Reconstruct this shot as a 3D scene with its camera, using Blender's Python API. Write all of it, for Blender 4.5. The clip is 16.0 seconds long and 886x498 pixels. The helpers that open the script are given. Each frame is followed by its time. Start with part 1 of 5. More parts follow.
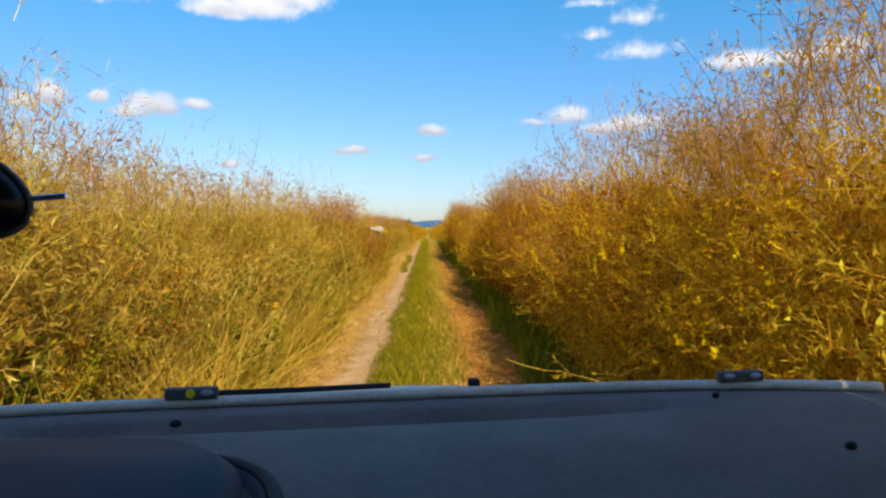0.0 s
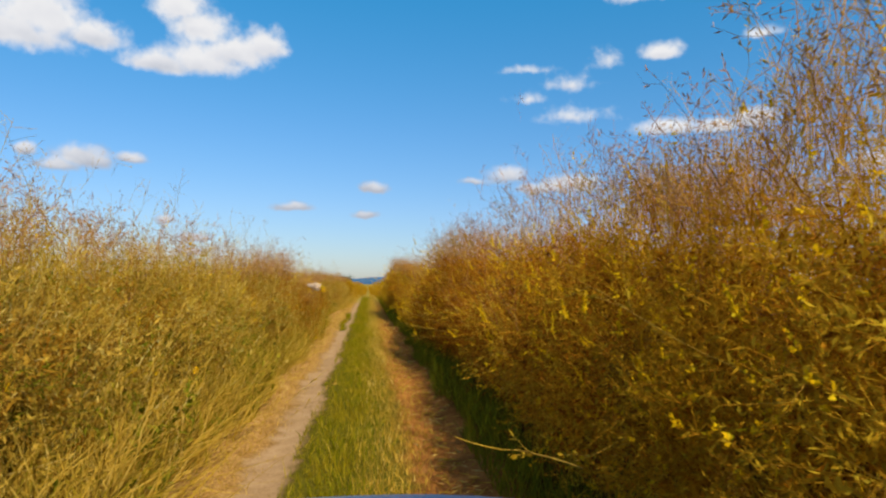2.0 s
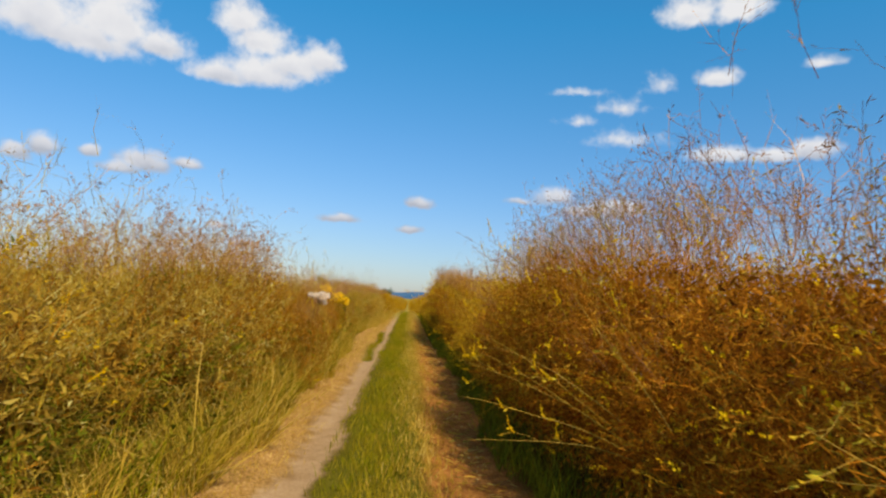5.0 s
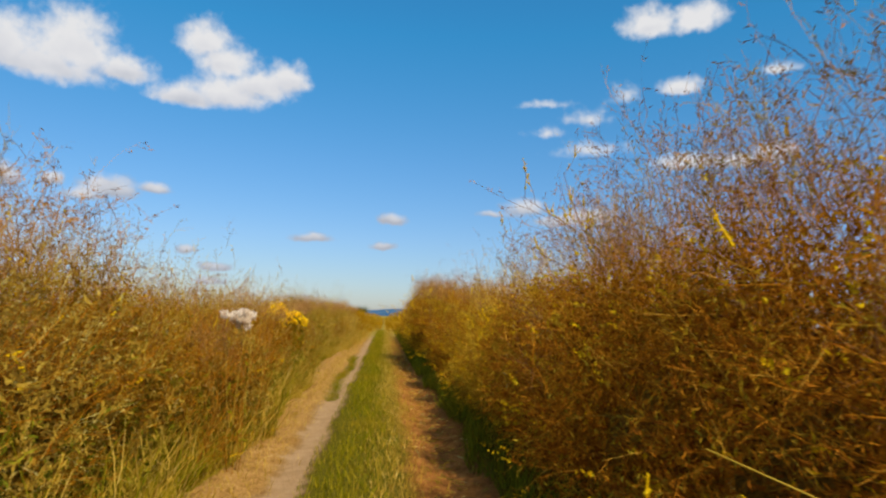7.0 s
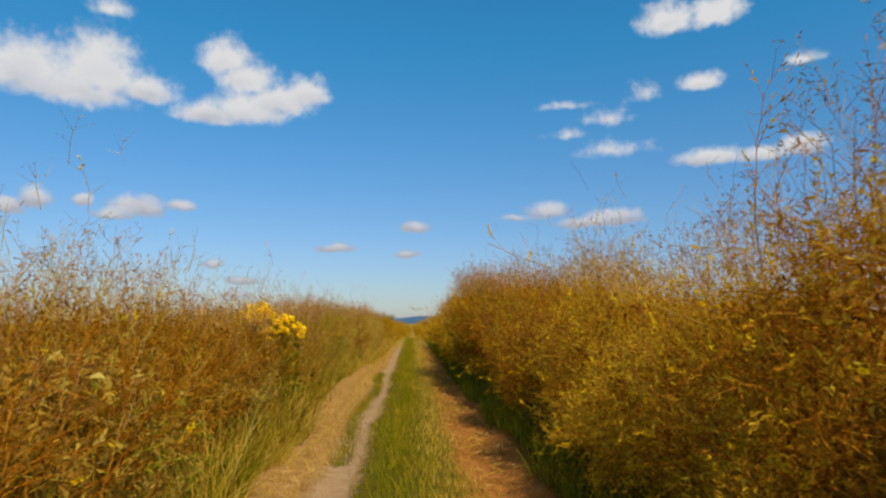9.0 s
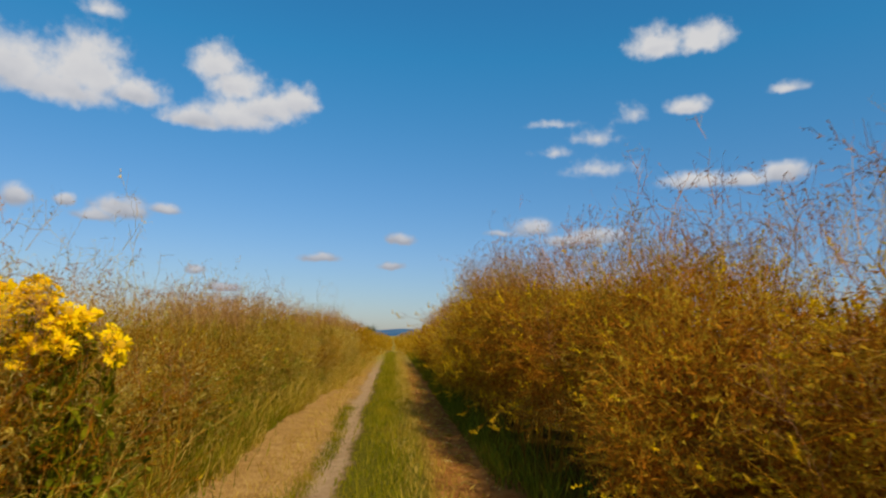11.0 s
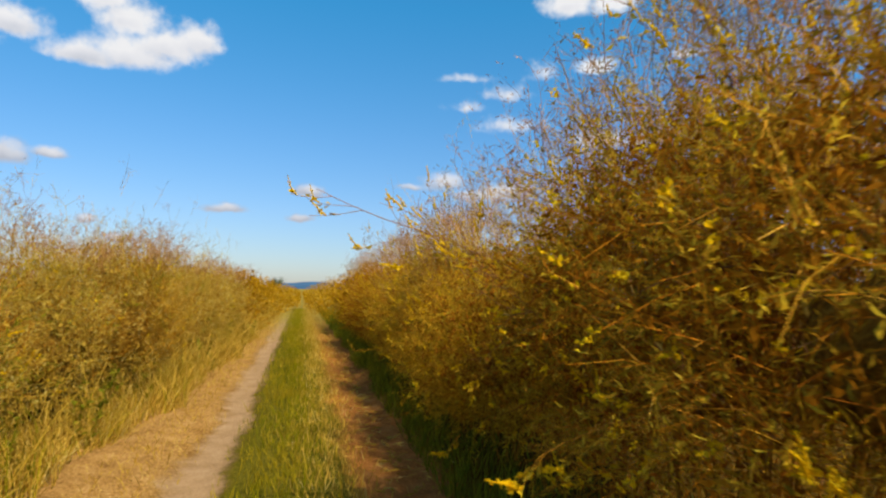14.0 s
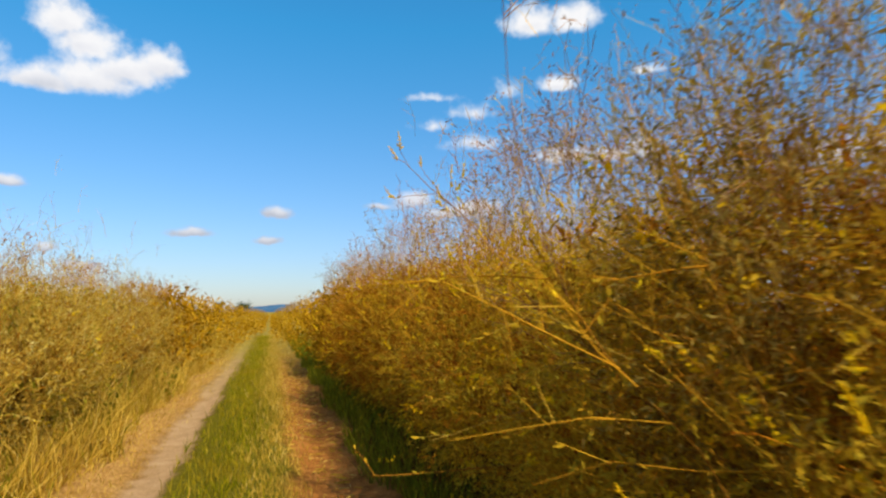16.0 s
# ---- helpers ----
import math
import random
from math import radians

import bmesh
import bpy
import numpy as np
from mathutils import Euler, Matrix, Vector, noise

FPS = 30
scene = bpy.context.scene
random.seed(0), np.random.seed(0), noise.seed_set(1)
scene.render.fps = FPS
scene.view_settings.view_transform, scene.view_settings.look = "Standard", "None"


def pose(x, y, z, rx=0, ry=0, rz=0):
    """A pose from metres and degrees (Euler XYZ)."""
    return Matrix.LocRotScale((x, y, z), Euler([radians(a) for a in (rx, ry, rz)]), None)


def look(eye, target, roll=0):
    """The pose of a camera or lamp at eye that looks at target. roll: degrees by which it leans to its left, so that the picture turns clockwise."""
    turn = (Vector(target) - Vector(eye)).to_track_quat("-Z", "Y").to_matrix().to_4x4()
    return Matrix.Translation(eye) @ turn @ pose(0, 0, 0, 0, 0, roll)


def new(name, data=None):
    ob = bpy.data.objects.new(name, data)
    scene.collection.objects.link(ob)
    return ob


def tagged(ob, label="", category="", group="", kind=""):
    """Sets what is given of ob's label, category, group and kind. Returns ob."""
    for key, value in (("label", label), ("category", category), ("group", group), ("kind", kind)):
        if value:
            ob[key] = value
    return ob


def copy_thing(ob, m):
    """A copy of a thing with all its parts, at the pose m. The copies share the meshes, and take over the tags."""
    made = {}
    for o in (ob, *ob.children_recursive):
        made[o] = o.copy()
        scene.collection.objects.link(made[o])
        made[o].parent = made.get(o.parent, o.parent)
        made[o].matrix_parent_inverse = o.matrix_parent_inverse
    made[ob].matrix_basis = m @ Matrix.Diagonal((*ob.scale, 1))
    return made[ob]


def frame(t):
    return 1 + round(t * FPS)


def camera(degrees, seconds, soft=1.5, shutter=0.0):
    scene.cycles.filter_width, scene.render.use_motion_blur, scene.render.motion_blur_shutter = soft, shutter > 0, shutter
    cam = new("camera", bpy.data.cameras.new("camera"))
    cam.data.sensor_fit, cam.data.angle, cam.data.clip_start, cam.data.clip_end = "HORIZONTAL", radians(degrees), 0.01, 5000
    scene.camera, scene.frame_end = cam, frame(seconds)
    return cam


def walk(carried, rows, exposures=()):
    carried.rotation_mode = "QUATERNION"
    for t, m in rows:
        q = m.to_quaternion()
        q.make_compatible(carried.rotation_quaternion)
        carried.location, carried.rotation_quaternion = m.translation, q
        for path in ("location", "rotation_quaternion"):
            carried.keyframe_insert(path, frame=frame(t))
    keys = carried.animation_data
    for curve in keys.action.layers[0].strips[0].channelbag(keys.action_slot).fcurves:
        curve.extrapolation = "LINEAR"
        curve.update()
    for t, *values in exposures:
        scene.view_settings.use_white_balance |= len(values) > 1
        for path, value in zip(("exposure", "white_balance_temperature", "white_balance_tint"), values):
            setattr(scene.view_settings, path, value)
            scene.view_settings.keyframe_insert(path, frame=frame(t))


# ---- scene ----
cam = camera(70, 16.0, soft=2.25, shutter=0.14)
PATH = [
    (0.0, pose(-0.020, 0.000, 1.400, 88.04, -1.16, -1.41)),
    (0.5, pose(-0.012, -0.050, 1.405, 89.89, -0.92, -3.16)),
    (1.0, pose(-0.005, -0.090, 1.415, 91.81, -0.78, -5.35)),
    (1.5, pose(0.030, -0.070, 1.430, 92.57, -1.30, -6.53)),
    (2.0, pose(0.001, 0.452, 1.388, 93.30, -1.14, -6.75)),
    (2.5, pose(0.007, 0.999, 1.363, 94.65, -0.78, -7.03)),
    (3.0, pose(0.043, 1.943, 1.352, 96.03, -1.39, -7.46)),
    (3.5, pose(0.069, 2.909, 1.347, 94.93, -2.33, -5.42)),
    (4.0, pose(0.057, 3.943, 1.367, 95.60, -3.99, -2.58)),
    (6.5, pose(0.065, 8.571, 1.396, 93.05, -3.84, -5.22)),
    (7.0, pose(0.079, 9.386, 1.371, 96.18, -1.89, -5.24)),
    (7.5, pose(0.051, 10.770, 1.327, 95.03, -2.92, -6.19)),
    (8.0, pose(0.017, 11.689, 1.303, 94.54, -1.20, -4.70)),
    (8.5, pose(-0.028, 12.664, 1.298, 97.47, -0.19, -3.80)),
    (9.0, pose(-0.071, 13.846, 1.292, 96.70, 0.00, -2.86)),
    (9.5, pose(-0.087, 14.840, 1.295, 98.40, -0.50, -3.14)),
    (12.0, pose(-0.094, 21.850, 1.324, 96.45, -2.38, -4.60)),
    (12.5, pose(-0.112, 23.400, 1.338, 95.42, -2.50, -3.60)),
    (13.0, pose(-0.098, 24.950, 1.320, 95.06, -2.17, -3.78)),
    (13.5, pose(-0.064, 26.200, 1.293, 94.41, -1.96, -7.64)),
    (14.0, pose(-0.055, 27.267, 1.292, 93.98, -1.78, -12.57)),
    (14.5, pose(-0.004, 28.565, 1.303, 97.31, 0.83, -13.41)),
    (15.0, pose(0.070, 29.977, 1.303, 96.16, 1.57, -17.69)),
    (15.5, pose(0.121, 31.597, 1.293, 95.36, 0.66, -17.70)),
    (16.0, pose(0.185, 33.143, 1.272, 95.65, 0.08, -15.13)),
]
EXPOSURES = [(0.0, 0.62), (1.5, 0.38), (3.0, 0.3), (7.0, 0.2), (9.5, 0.03), (12.0, -0.10), (12.5, 0.0), (13.0, 0.12), (14.0, 0.35), (15.5, 0.5), (16.0, 0.47)]
walk(cam, PATH, EXPOSURES)

# ---- sky, sun ----
SUN_AZ, SUN_EL = 154.0, 47.0        # degrees clockwise from +y, above the horizon
world = bpy.data.worlds.new("sky")
scene.world = world
world.use_nodes = True


class Nodes:
    """Short hand for a node tree."""

    def __init__(self, tree):
        self.tree = tree
        tree.nodes.clear()

    def add(self, kind, *links, operation="", clamp=False, smooth=False, rgba=False):
        n = self.tree.nodes.new(kind)
        if operation:
            n.operation = operation
        if clamp:
            n.use_clamp = True
        if smooth:
            n.interpolation_type = "SMOOTHSTEP"
        if rgba:
            n.data_type = "RGBA"
        for i, v in enumerate(links):
            self.feed(n.inputs[i], v)
        return n

    def feed(self, socket, v):
        if v is None:
            return
        if isinstance(v, bpy.types.NodeSocket):
            self.tree.links.new(v, socket)
        else:
            socket.default_value = v

    def math(self, op, a, b=None, c=None, clamp=False):
        n = self.add("ShaderNodeMath", a, b, c, operation=op, clamp=clamp)
        return n.outputs[0]

    def vec(self, op, a, b=None):
        n = self.add("ShaderNodeVectorMath", a, b, operation=op)
        return n.outputs["Value"] if op in ("LENGTH", "DOT_PRODUCT") else n.outputs[0]

    def step(self, x, lo, hi, a=0.0, b=1.0):
        n = self.add("ShaderNodeMapRange", x, lo, hi, a, b, smooth=True)
        return n.outputs[0]

    def mix(self, f, a, b):
        n = self.add("ShaderNodeMix", rgba=True)
        self.feed(n.inputs[0], f)
        self.feed(n.inputs[6], a if isinstance(a, bpy.types.NodeSocket) else (*a, 1))
        self.feed(n.inputs[7], b if isinstance(b, bpy.types.NodeSocket) else (*b, 1))
        return n.outputs[2]

    def noise(self, vector, scale, detail=3.0, rough=0.55):
        n = self.add("ShaderNodeTexNoise")
        self.feed(n.inputs["Vector"], vector)
        n.inputs["Scale"].default_value = scale
        n.inputs["Detail"].default_value = detail
        n.inputs["Roughness"].default_value = rough
        return n.outputs["Fac"]

    def ramp(self, fac, stops):
        n = self.add("ShaderNodeValToRGB", fac)
        el = n.color_ramp.elements
        while len(el) < len(stops):
            el.new(0.5)
        for e, (p, c) in zip(el, stops):
            e.position, e.color = p, (*c, 1)
        return n.outputs[0]


def build_sky():
    g = Nodes(world.node_tree)
    sky = g.add("ShaderNodeTexSky")
    sky.sky_type, sky.sun_disc = "NISHITA", False
    sky.sun_elevation, sky.sun_rotation = radians(SUN_EL), radians(SUN_AZ)
    sky.air_density, sky.dust_density, sky.ozone_density, sky.altitude = 1.0, 0.6, 3.0, 200
    way = g.add("ShaderNodeTexCoord").outputs["Generated"]
    xyz = g.add("ShaderNodeSeparateXYZ", way)
    az = g.math("MULTIPLY", g.math("ARCTAN2", xyz.outputs[0], xyz.outputs[1]), 57.2958)
    el = g.math("MULTIPLY", g.math("ARCSINE", xyz.outputs[2]), 57.2958)
    flat = g.add("ShaderNodeCombineXYZ", az, el, 0.0).outputs[0]
    # edges of the clouds frayed at two sizes
    n1 = g.add("ShaderNodeTexNoise")
    g.feed(n1.inputs["Vector"], flat)
    n1.inputs["Scale"].default_value, n1.inputs["Detail"].default_value = 0.55, 5.0
    warp = g.vec("MULTIPLY", g.vec("SUBTRACT", n1.outputs["Color"], (0.5, 0.5, 0.5)), (1.1, 0.7, 0.0))
    at = g.vec("ADD", flat, warp)
    dens, lift = [], []

    def cloud(a, e, w, h, strength=1.0):
        # flat below, heaped above
        v = g.vec("MULTIPLY", g.vec("SUBTRACT", at, (a, e - 0.25 * h, 0)), (1 / (w * 0.98), 1 / (h * 1.25), 0))
        d = g.vec("LENGTH", g.vec("MAXIMUM", v, g.vec("MULTIPLY", v, (1, -1.9, 0))))
        dens.append(g.math("MULTIPLY_ADD", d, -strength, strength))
        near = g.math("MAXIMUM", dens[-1], 0.001)
        lift.append((near, g.math("MULTIPLY", near, g.add("ShaderNodeSeparateXYZ", v).outputs[1])))

    # two large clouds
    cloud(-31.86, 19.38, 4.61, 2.56), cloud(-26.70, 20.34, 3.99, 3.28), cloud(-23.2, 19.0, 3.2, 1.5)
    cloud(-28.77, 18.34, 5.63, 1.84), cloud(-37.5, 20.0, 4.0, 2.6)
    cloud(-16.94, 22.39, 2.66, 1.9), cloud(-15.0, 21.0, 3.2, 2.0), cloud(-18.2, 17.75, 3.5, 1.25)
    cloud(-14.76, 18.49, 4.35, 1.84), cloud(-11.9, 19.5, 3.4, 1.75), cloud(-9.6, 20.2, 2.4, 1.6)
    # small ones over the track and to both sides
    cloud(-23.39, 9.56, 2.66, 1.28), cloud(-25.00, 8.79, 1.9, 0.7), cloud(-20.0, 9.9, 1.7, 0.55)
    cloud(-30.46, 9.61, 1.54, 1.13), cloud(-32.13, 8.83, 1.4, 0.8), cloud(-27.18, 9.77, 0.9, 0.65)
    cloud(-34.0, 4.5, 2.6, 0.8), cloud(-6.79, 6.76, 2.35, 0.55), cloud(0.33, 8.69, 1.69, 0.7)
    cloud(-0.43, 6.23, 1.6, 0.42), cloud(12.43, 10.09, 2.56, 0.95, 0.8), cloud(9.62, 9.45, 2.05, 0.36, 0.7)
    cloud(18.09, 9.24, 3.48, 1.05), cloud(15.40, 8.99, 3.07, 0.7)
    cloud(18.28, 15.20, 3.7, 0.85, 0.46), cloud(17.88, 17.96, 2.6, 0.9, 0.46), cloud(13.89, 19.10, 2.5, 0.45, 0.42)
    cloud(14.34, 16.71, 2.1, 0.5, 0.36), cloud(21.21, 19.82, 1.5, 0.9, 0.36), cloud(25.81, 20.04, 2.25, 0.9)
    cloud(23.27, 25.31, 3.07, 1.64), cloud(27.22, 25.28, 3.07, 1.54)
    cloud(26.40, 13.88, 3.68, 0.95), cloud(30.05, 13.66, 2.56, 0.8), cloud(32.92, 14.01, 2.46, 1.05)
    cloud(-26.15, 24.63, 2.05, 0.9, 0.6), cloud(-14.70, 3.66, 1.8, 0.5, 1.3), cloud(-15.12, 2.44, 1.7, 0.45, 1.2)
    cloud(-17.14, 5.05, 1.1, 0.5, 1.2)
    cloud(48.68, 12.13, 4.86, 1.3), cloud(52.56, 11.86, 2.56, 1.0), cloud(42.44, 9.99, 3.58, 1.1)
    cloud(33.70, 20.58, 1.79, 0.55, 0.7)
    top = dens[0]
    for d in dens[1:]:
        top = g.math("SMOOTH_MAX", top, d, 0.30)
    weight, sum_up = lift[0]
    for a, b in lift[1:]:
        weight, sum_up = g.math("ADD", weight, a), g.math("ADD", sum_up, b)
    height = g.math("DIVIDE", sum_up, weight)
    # the same kind of fair-weather clouds all round the rest of the sky
    around = g.noise(g.vec("MULTIPLY", way, (1.0, 1.0, 2.6)), 3.2, 4.0)
    behind = g.math("MULTIPLY", g.step(g.math("ABSOLUTE", az), 55.0, 70.0), g.step(el, 4.0, 9.0))
    high = g.math("MULTIPLY", g.step(around, 0.53, 0.66), behind)
    fray = g.math("MULTIPLY_ADD", g.noise(flat, 0.8, 3.0, 0.5), 0.8, -0.41)
    fine = g.math("MULTIPLY_ADD", g.noise(flat, 2.0, 3.0, 0.5), 0.26, -0.13)
    body = g.math("MAXIMUM", g.step(g.math("ADD", top, g.math("ADD", fray, fine)), -0.10, 0.66), high)
    # grey undersides: what lies in the cloud just above a place shades it
    shade = g.noise(g.vec("ADD", flat, (0.0, 0.5, 3.0)), 0.30, 3.0, 0.5)
    white = g.ramp(g.math("ADD", g.math("MULTIPLY_ADD", shade, 0.9, 0.0), g.math("MULTIPLY", height, 0.62)),
                   [(0.20, (0.60, 0.64, 0.74)), (0.42, (0.80, 0.83, 0.91)), (0.64, (0.97, 0.98, 1.03)), (0.85, (1.08, 1.08, 1.10))])
    tint = g.ramp(g.math("MULTIPLY", el, 1 / 45.0), [(0.0, (0.56, 0.56, 0.63)), (0.15, (0.52, 0.65, 0.78)), (0.30, (0.42, 0.73, 0.89)), (0.55, (0.22, 0.88, 1.05)), (0.74, (0.22, 0.86, 1.08)), (1.0, (0.66, 0.86, 1.02))])
    blue = g.vec("MULTIPLY", g.vec("MULTIPLY", sky.outputs[0], tint), (SKY_GAIN, SKY_GAIN, SKY_GAIN))
    lit = g.vec("MULTIPLY", white, (CLOUD_GAIN, CLOUD_GAIN, CLOUD_GAIN))
    both = g.mix(body, blue, lit)
    bg = g.add("ShaderNodeBackground", both, 1.0)
    out = g.add("ShaderNodeOutputWorld")
    g.tree.links.new(bg.outputs[0], out.inputs[0])


SKY_GAIN, CLOUD_GAIN = 0.135, 0.63
build_sky()
sun_data = bpy.data.lights.new("sun", "SUN")
sun_data.energy, sun_data.angle, sun_data.color = 5.0, radians(0.53), (1.0, 0.87, 0.65)
sun_a, sun_e = radians(SUN_AZ), radians(SUN_EL)
to_sun = Vector((math.sin(sun_a) * math.cos(sun_e), math.cos(sun_a) * math.cos(sun_e), math.sin(sun_e)))
sun = new("sun", sun_data)
sun.matrix_world = look(to_sun * 60, (0, 0, 0))
scene.view_settings.exposure = 0.0

# ---- materials ----


def principled(g, color, rough=0.7, bump=None, strength=0.3, dist=0.01, metal=0.0, spec=0.4):
    n = g.add("ShaderNodeBsdfPrincipled")
    g.feed(n.inputs["Base Color"], color if isinstance(color, bpy.types.NodeSocket) else (*color, 1))
    g.feed(n.inputs["Roughness"], rough)
    n.inputs["Metallic"].default_value = metal
    n.inputs["Specular IOR Level"].default_value = spec
    if bump is not None:
        b = g.add("ShaderNodeBump")
        b.inputs["Strength"].default_value, b.inputs["Distance"].default_value = strength, dist
        g.feed(b.inputs["Height"], bump)
        g.tree.links.new(b.outputs[0], n.inputs["Normal"])
    return n.outputs[0]


def material(name, fill):
    m = bpy.data.materials.new(name)
    m.use_nodes = True
    g = Nodes(m.node_tree)
    shader = fill(g)
    out = g.add("ShaderNodeOutputMaterial")
    g.tree.links.new(shader, out.inputs[0])
    return m


def plant_material(name, stops, through_light=0.3, rough=0.6, patch=0.35, other=None, size=0.9):
    """Colours differ from blade to blade, and drift in patches of a metre or so."""
    def fill(g):
        rnd = g.add("ShaderNodeNewGeometry").outputs["Random Per Island"]
        own = g.add("ShaderNodeObjectInfo").outputs["Random"]
        pos = g.add("ShaderNodeNewGeometry").outputs["Position"]
        big = g.noise(pos, size, 2.0)
        tuft = g.noise(pos, 5.0, 2.0)
        fac = g.math("MULTIPLY_ADD", own, 0.2, g.math("MULTIPLY_ADD", rnd, 0.75, g.math("MULTIPLY_ADD", tuft, 0.7, -0.36)))
        col = g.ramp(fac, stops)
        if other:
            col = g.mix(g.math("MULTIPLY", g.step(big, 0.48, 0.66), patch), col, other)
        p = principled(g, col, rough, spec=0.0)
        t = g.add("ShaderNodeBsdfTranslucent", col).outputs[0]
        return g.add("ShaderNodeMixShader", through_light, p, t).outputs[0]
    return material(name, fill)


TWIG = plant_material("clover_twig", [(0.0, (0.0851, 0.0233, 0.00536)), (0.35, (0.326, 0.107, 0.00772)), (0.75, (0.692, 0.277, 0.0144)), (1.0, (0.855, 0.514, 0.065))],
    0.22, 0.6, 0.6, (0.259, 0.0705, 0.002), 0.3)
GOLD_TWIG = plant_material("golden_clover_twig", [(0.0, (0.307, 0.147, 0.0122)), (0.4, (0.579, 0.306, 0.0208)), (0.75, (0.76, 0.46, 0.0309)), (1.0, (0.874, 0.605, 0.0972))],
    0.3, 0.6, 0.5, (0.46, 0.19, 0.006), 0.3)
MEADOW_TWIG = plant_material("meadow_twig", [(0.0, (0.201, 0.106, 0.0134)), (0.4, (0.415, 0.242, 0.0253)), (0.75, (0.573, 0.389, 0.0397)),
                                             (1.0, (0.74, 0.638, 0.211))], 0.25, 0.6, 0.6, (0.458, 0.341, 0.022), 0.4)
STEM = plant_material("clover_stem", [(0.0, (0.14, 0.0585, 0.006)), (0.6, (0.32, 0.144, 0.013)), (1.0, (0.56, 0.333, 0.055))], 0.0, 0.6)
LEAF = plant_material("clover_leaf", [(0.0, (0.271, 0.161, 0.01)), (0.3, (0.577, 0.357, 0.0187)), (0.7, (0.765, 0.546, 0.0348)), (1.0, (0.883, 0.781, 0.0614))],
    0.5, 0.5, 0.5, (0.50, 0.24, 0.010), 0.3)
MEADOW_LEAF = plant_material("meadow_leaf", [(0.0, (0.236, 0.144, 0.0251)), (0.35, (0.461, 0.281, 0.0366)), (0.7, (0.633, 0.445, 0.0586)),
                                             (1.0, (0.82, 0.772, 0.304))], 0.5, 0.55, 0.6, (0.478, 0.228, 0.01), 0.35)
DRY_LEAF = plant_material("dry_clover_leaf", [(0.0, (0.089, 0.0276, 0.00536)), (0.42, (0.341, 0.121, 0.01)), (0.8, (0.704, 0.302, 0.0187)), (1.0, (0.798, 0.638, 0.0502))],
    0.5, 0.55, 0.5, (0.259, 0.116, 0.003), 0.4)
OLIVE_LEAF = plant_material("olive_clover_leaf", [(0.0, (0.121, 0.0753, 0.00695)), (0.4, (0.287, 0.191, 0.0158)), (0.8, (0.459, 0.328, 0.0296)), (1.0, (0.696, 0.564, 0.0795))],
    0.5, 0.55, 0.5, (0.30, 0.17, 0.008), 0.5)
RUST_LEAF = plant_material("rusty_meadow_leaf", [(0.0, (0.114, 0.0484, 0.00329)), (0.4, (0.257, 0.11, 0.00492)), (0.75, (0.369, 0.178, 0.00722)),
                                                 (1.0, (0.468, 0.3, 0.0223))], 0.5, 0.55, 0.5, (0.378, 0.219, 0.0047), 0.45)
SEED = plant_material("seed_stalk", [(0.0, (0.168, 0.075, 0.0272)), (0.5, (0.336, 0.163, 0.0545)), (1.0, (0.525, 0.291, 0.0941))], 0.1, 0.7)
POD_LEAF = plant_material("pale_pods", [(0.0, (0.173, 0.109, 0.0179)), (0.5, (0.42, 0.286, 0.0501)), (1.0, (0.766, 0.549, 0.114))], 0.5, 0.7)
FLOWER = plant_material("yellow_flower", [(0.0, (0.651, 0.385, 0.005)), (0.5, (0.84, 0.559, 0.0075)), (1.0, (0.93, 0.712, 0.025))], 0.5, 0.6)
GREEN = plant_material("green_leaf", [(0.0, (0.07, 0.085, 0.006)), (0.5, (0.18, 0.19, 0.010)), (1.0, (0.36, 0.31, 0.02))], 0.35, 0.55)
GRASS = plant_material("short_grass", [(0.0, (0.0791, 0.0945, 0.0024)), (0.45, (0.177, 0.171, 0.0039)), (0.8, (0.316, 0.243, 0.009)),
                                       (1.0, (0.465, 0.342, 0.033))], 0.3, 0.6, 0.8, (0.316, 0.225, 0.012))
STRAW = plant_material("dry_grass", [(0.0, (0.286, 0.178, 0.0184)), (0.4, (0.461, 0.285, 0.0323)), (0.75, (0.604, 0.402, 0.0682)),
                                     (1.0, (0.688, 0.544, 0.196))], 0.25, 0.65, 0.5, (0.285, 0.21, 0.019))
FAR_GOLD = plant_material("distant_clover", [(0.0, (0.184, 0.08, 0.0042)), (0.5, (0.368, 0.176, 0.0066)), (1.0, (0.552, 0.32, 0.012))], 0.25, 0.7,
                          0.5, (0.313, 0.2, 0.009))
WHITE_FLUFF = plant_material("white_down", [(0.0, (0.93, 0.80, 0.64)), (1.0, (0.97, 0.90, 0.78))], 0.5, 0.9)
ORANGE = plant_material("orange_petal", [(0.0, (0.90, 0.52, 0.002)), (1.0, (0.95, 0.68, 0.006))], 0.35, 0.5)
DISC = plant_material("flower_disc", [(0.0, (0.45, 0.22, 0.008)), (1.0, (0.62, 0.34, 0.01))], 0.0, 0.8)
TREE_LEAF = plant_material("tree_leaf", [(0.0, (0.03, 0.05, 0.02)), (1.0, (0.09, 0.11, 0.035))], 0.25, 0.6)


def fill_bark(g):
    pos = g.add("ShaderNodeTexCoord").outputs["Object"]
    n = g.noise(g.vec("MULTIPLY", pos, (6, 6, 1.5)), 3.0, 5.0)
    return principled(g, g.ramp(n, [(0.3, (0.06, 0.045, 0.03)), (0.7, (0.17, 0.13, 0.09))]), 0.9, n, 0.6, 0.02)


BARK = material("bark", fill_bark)


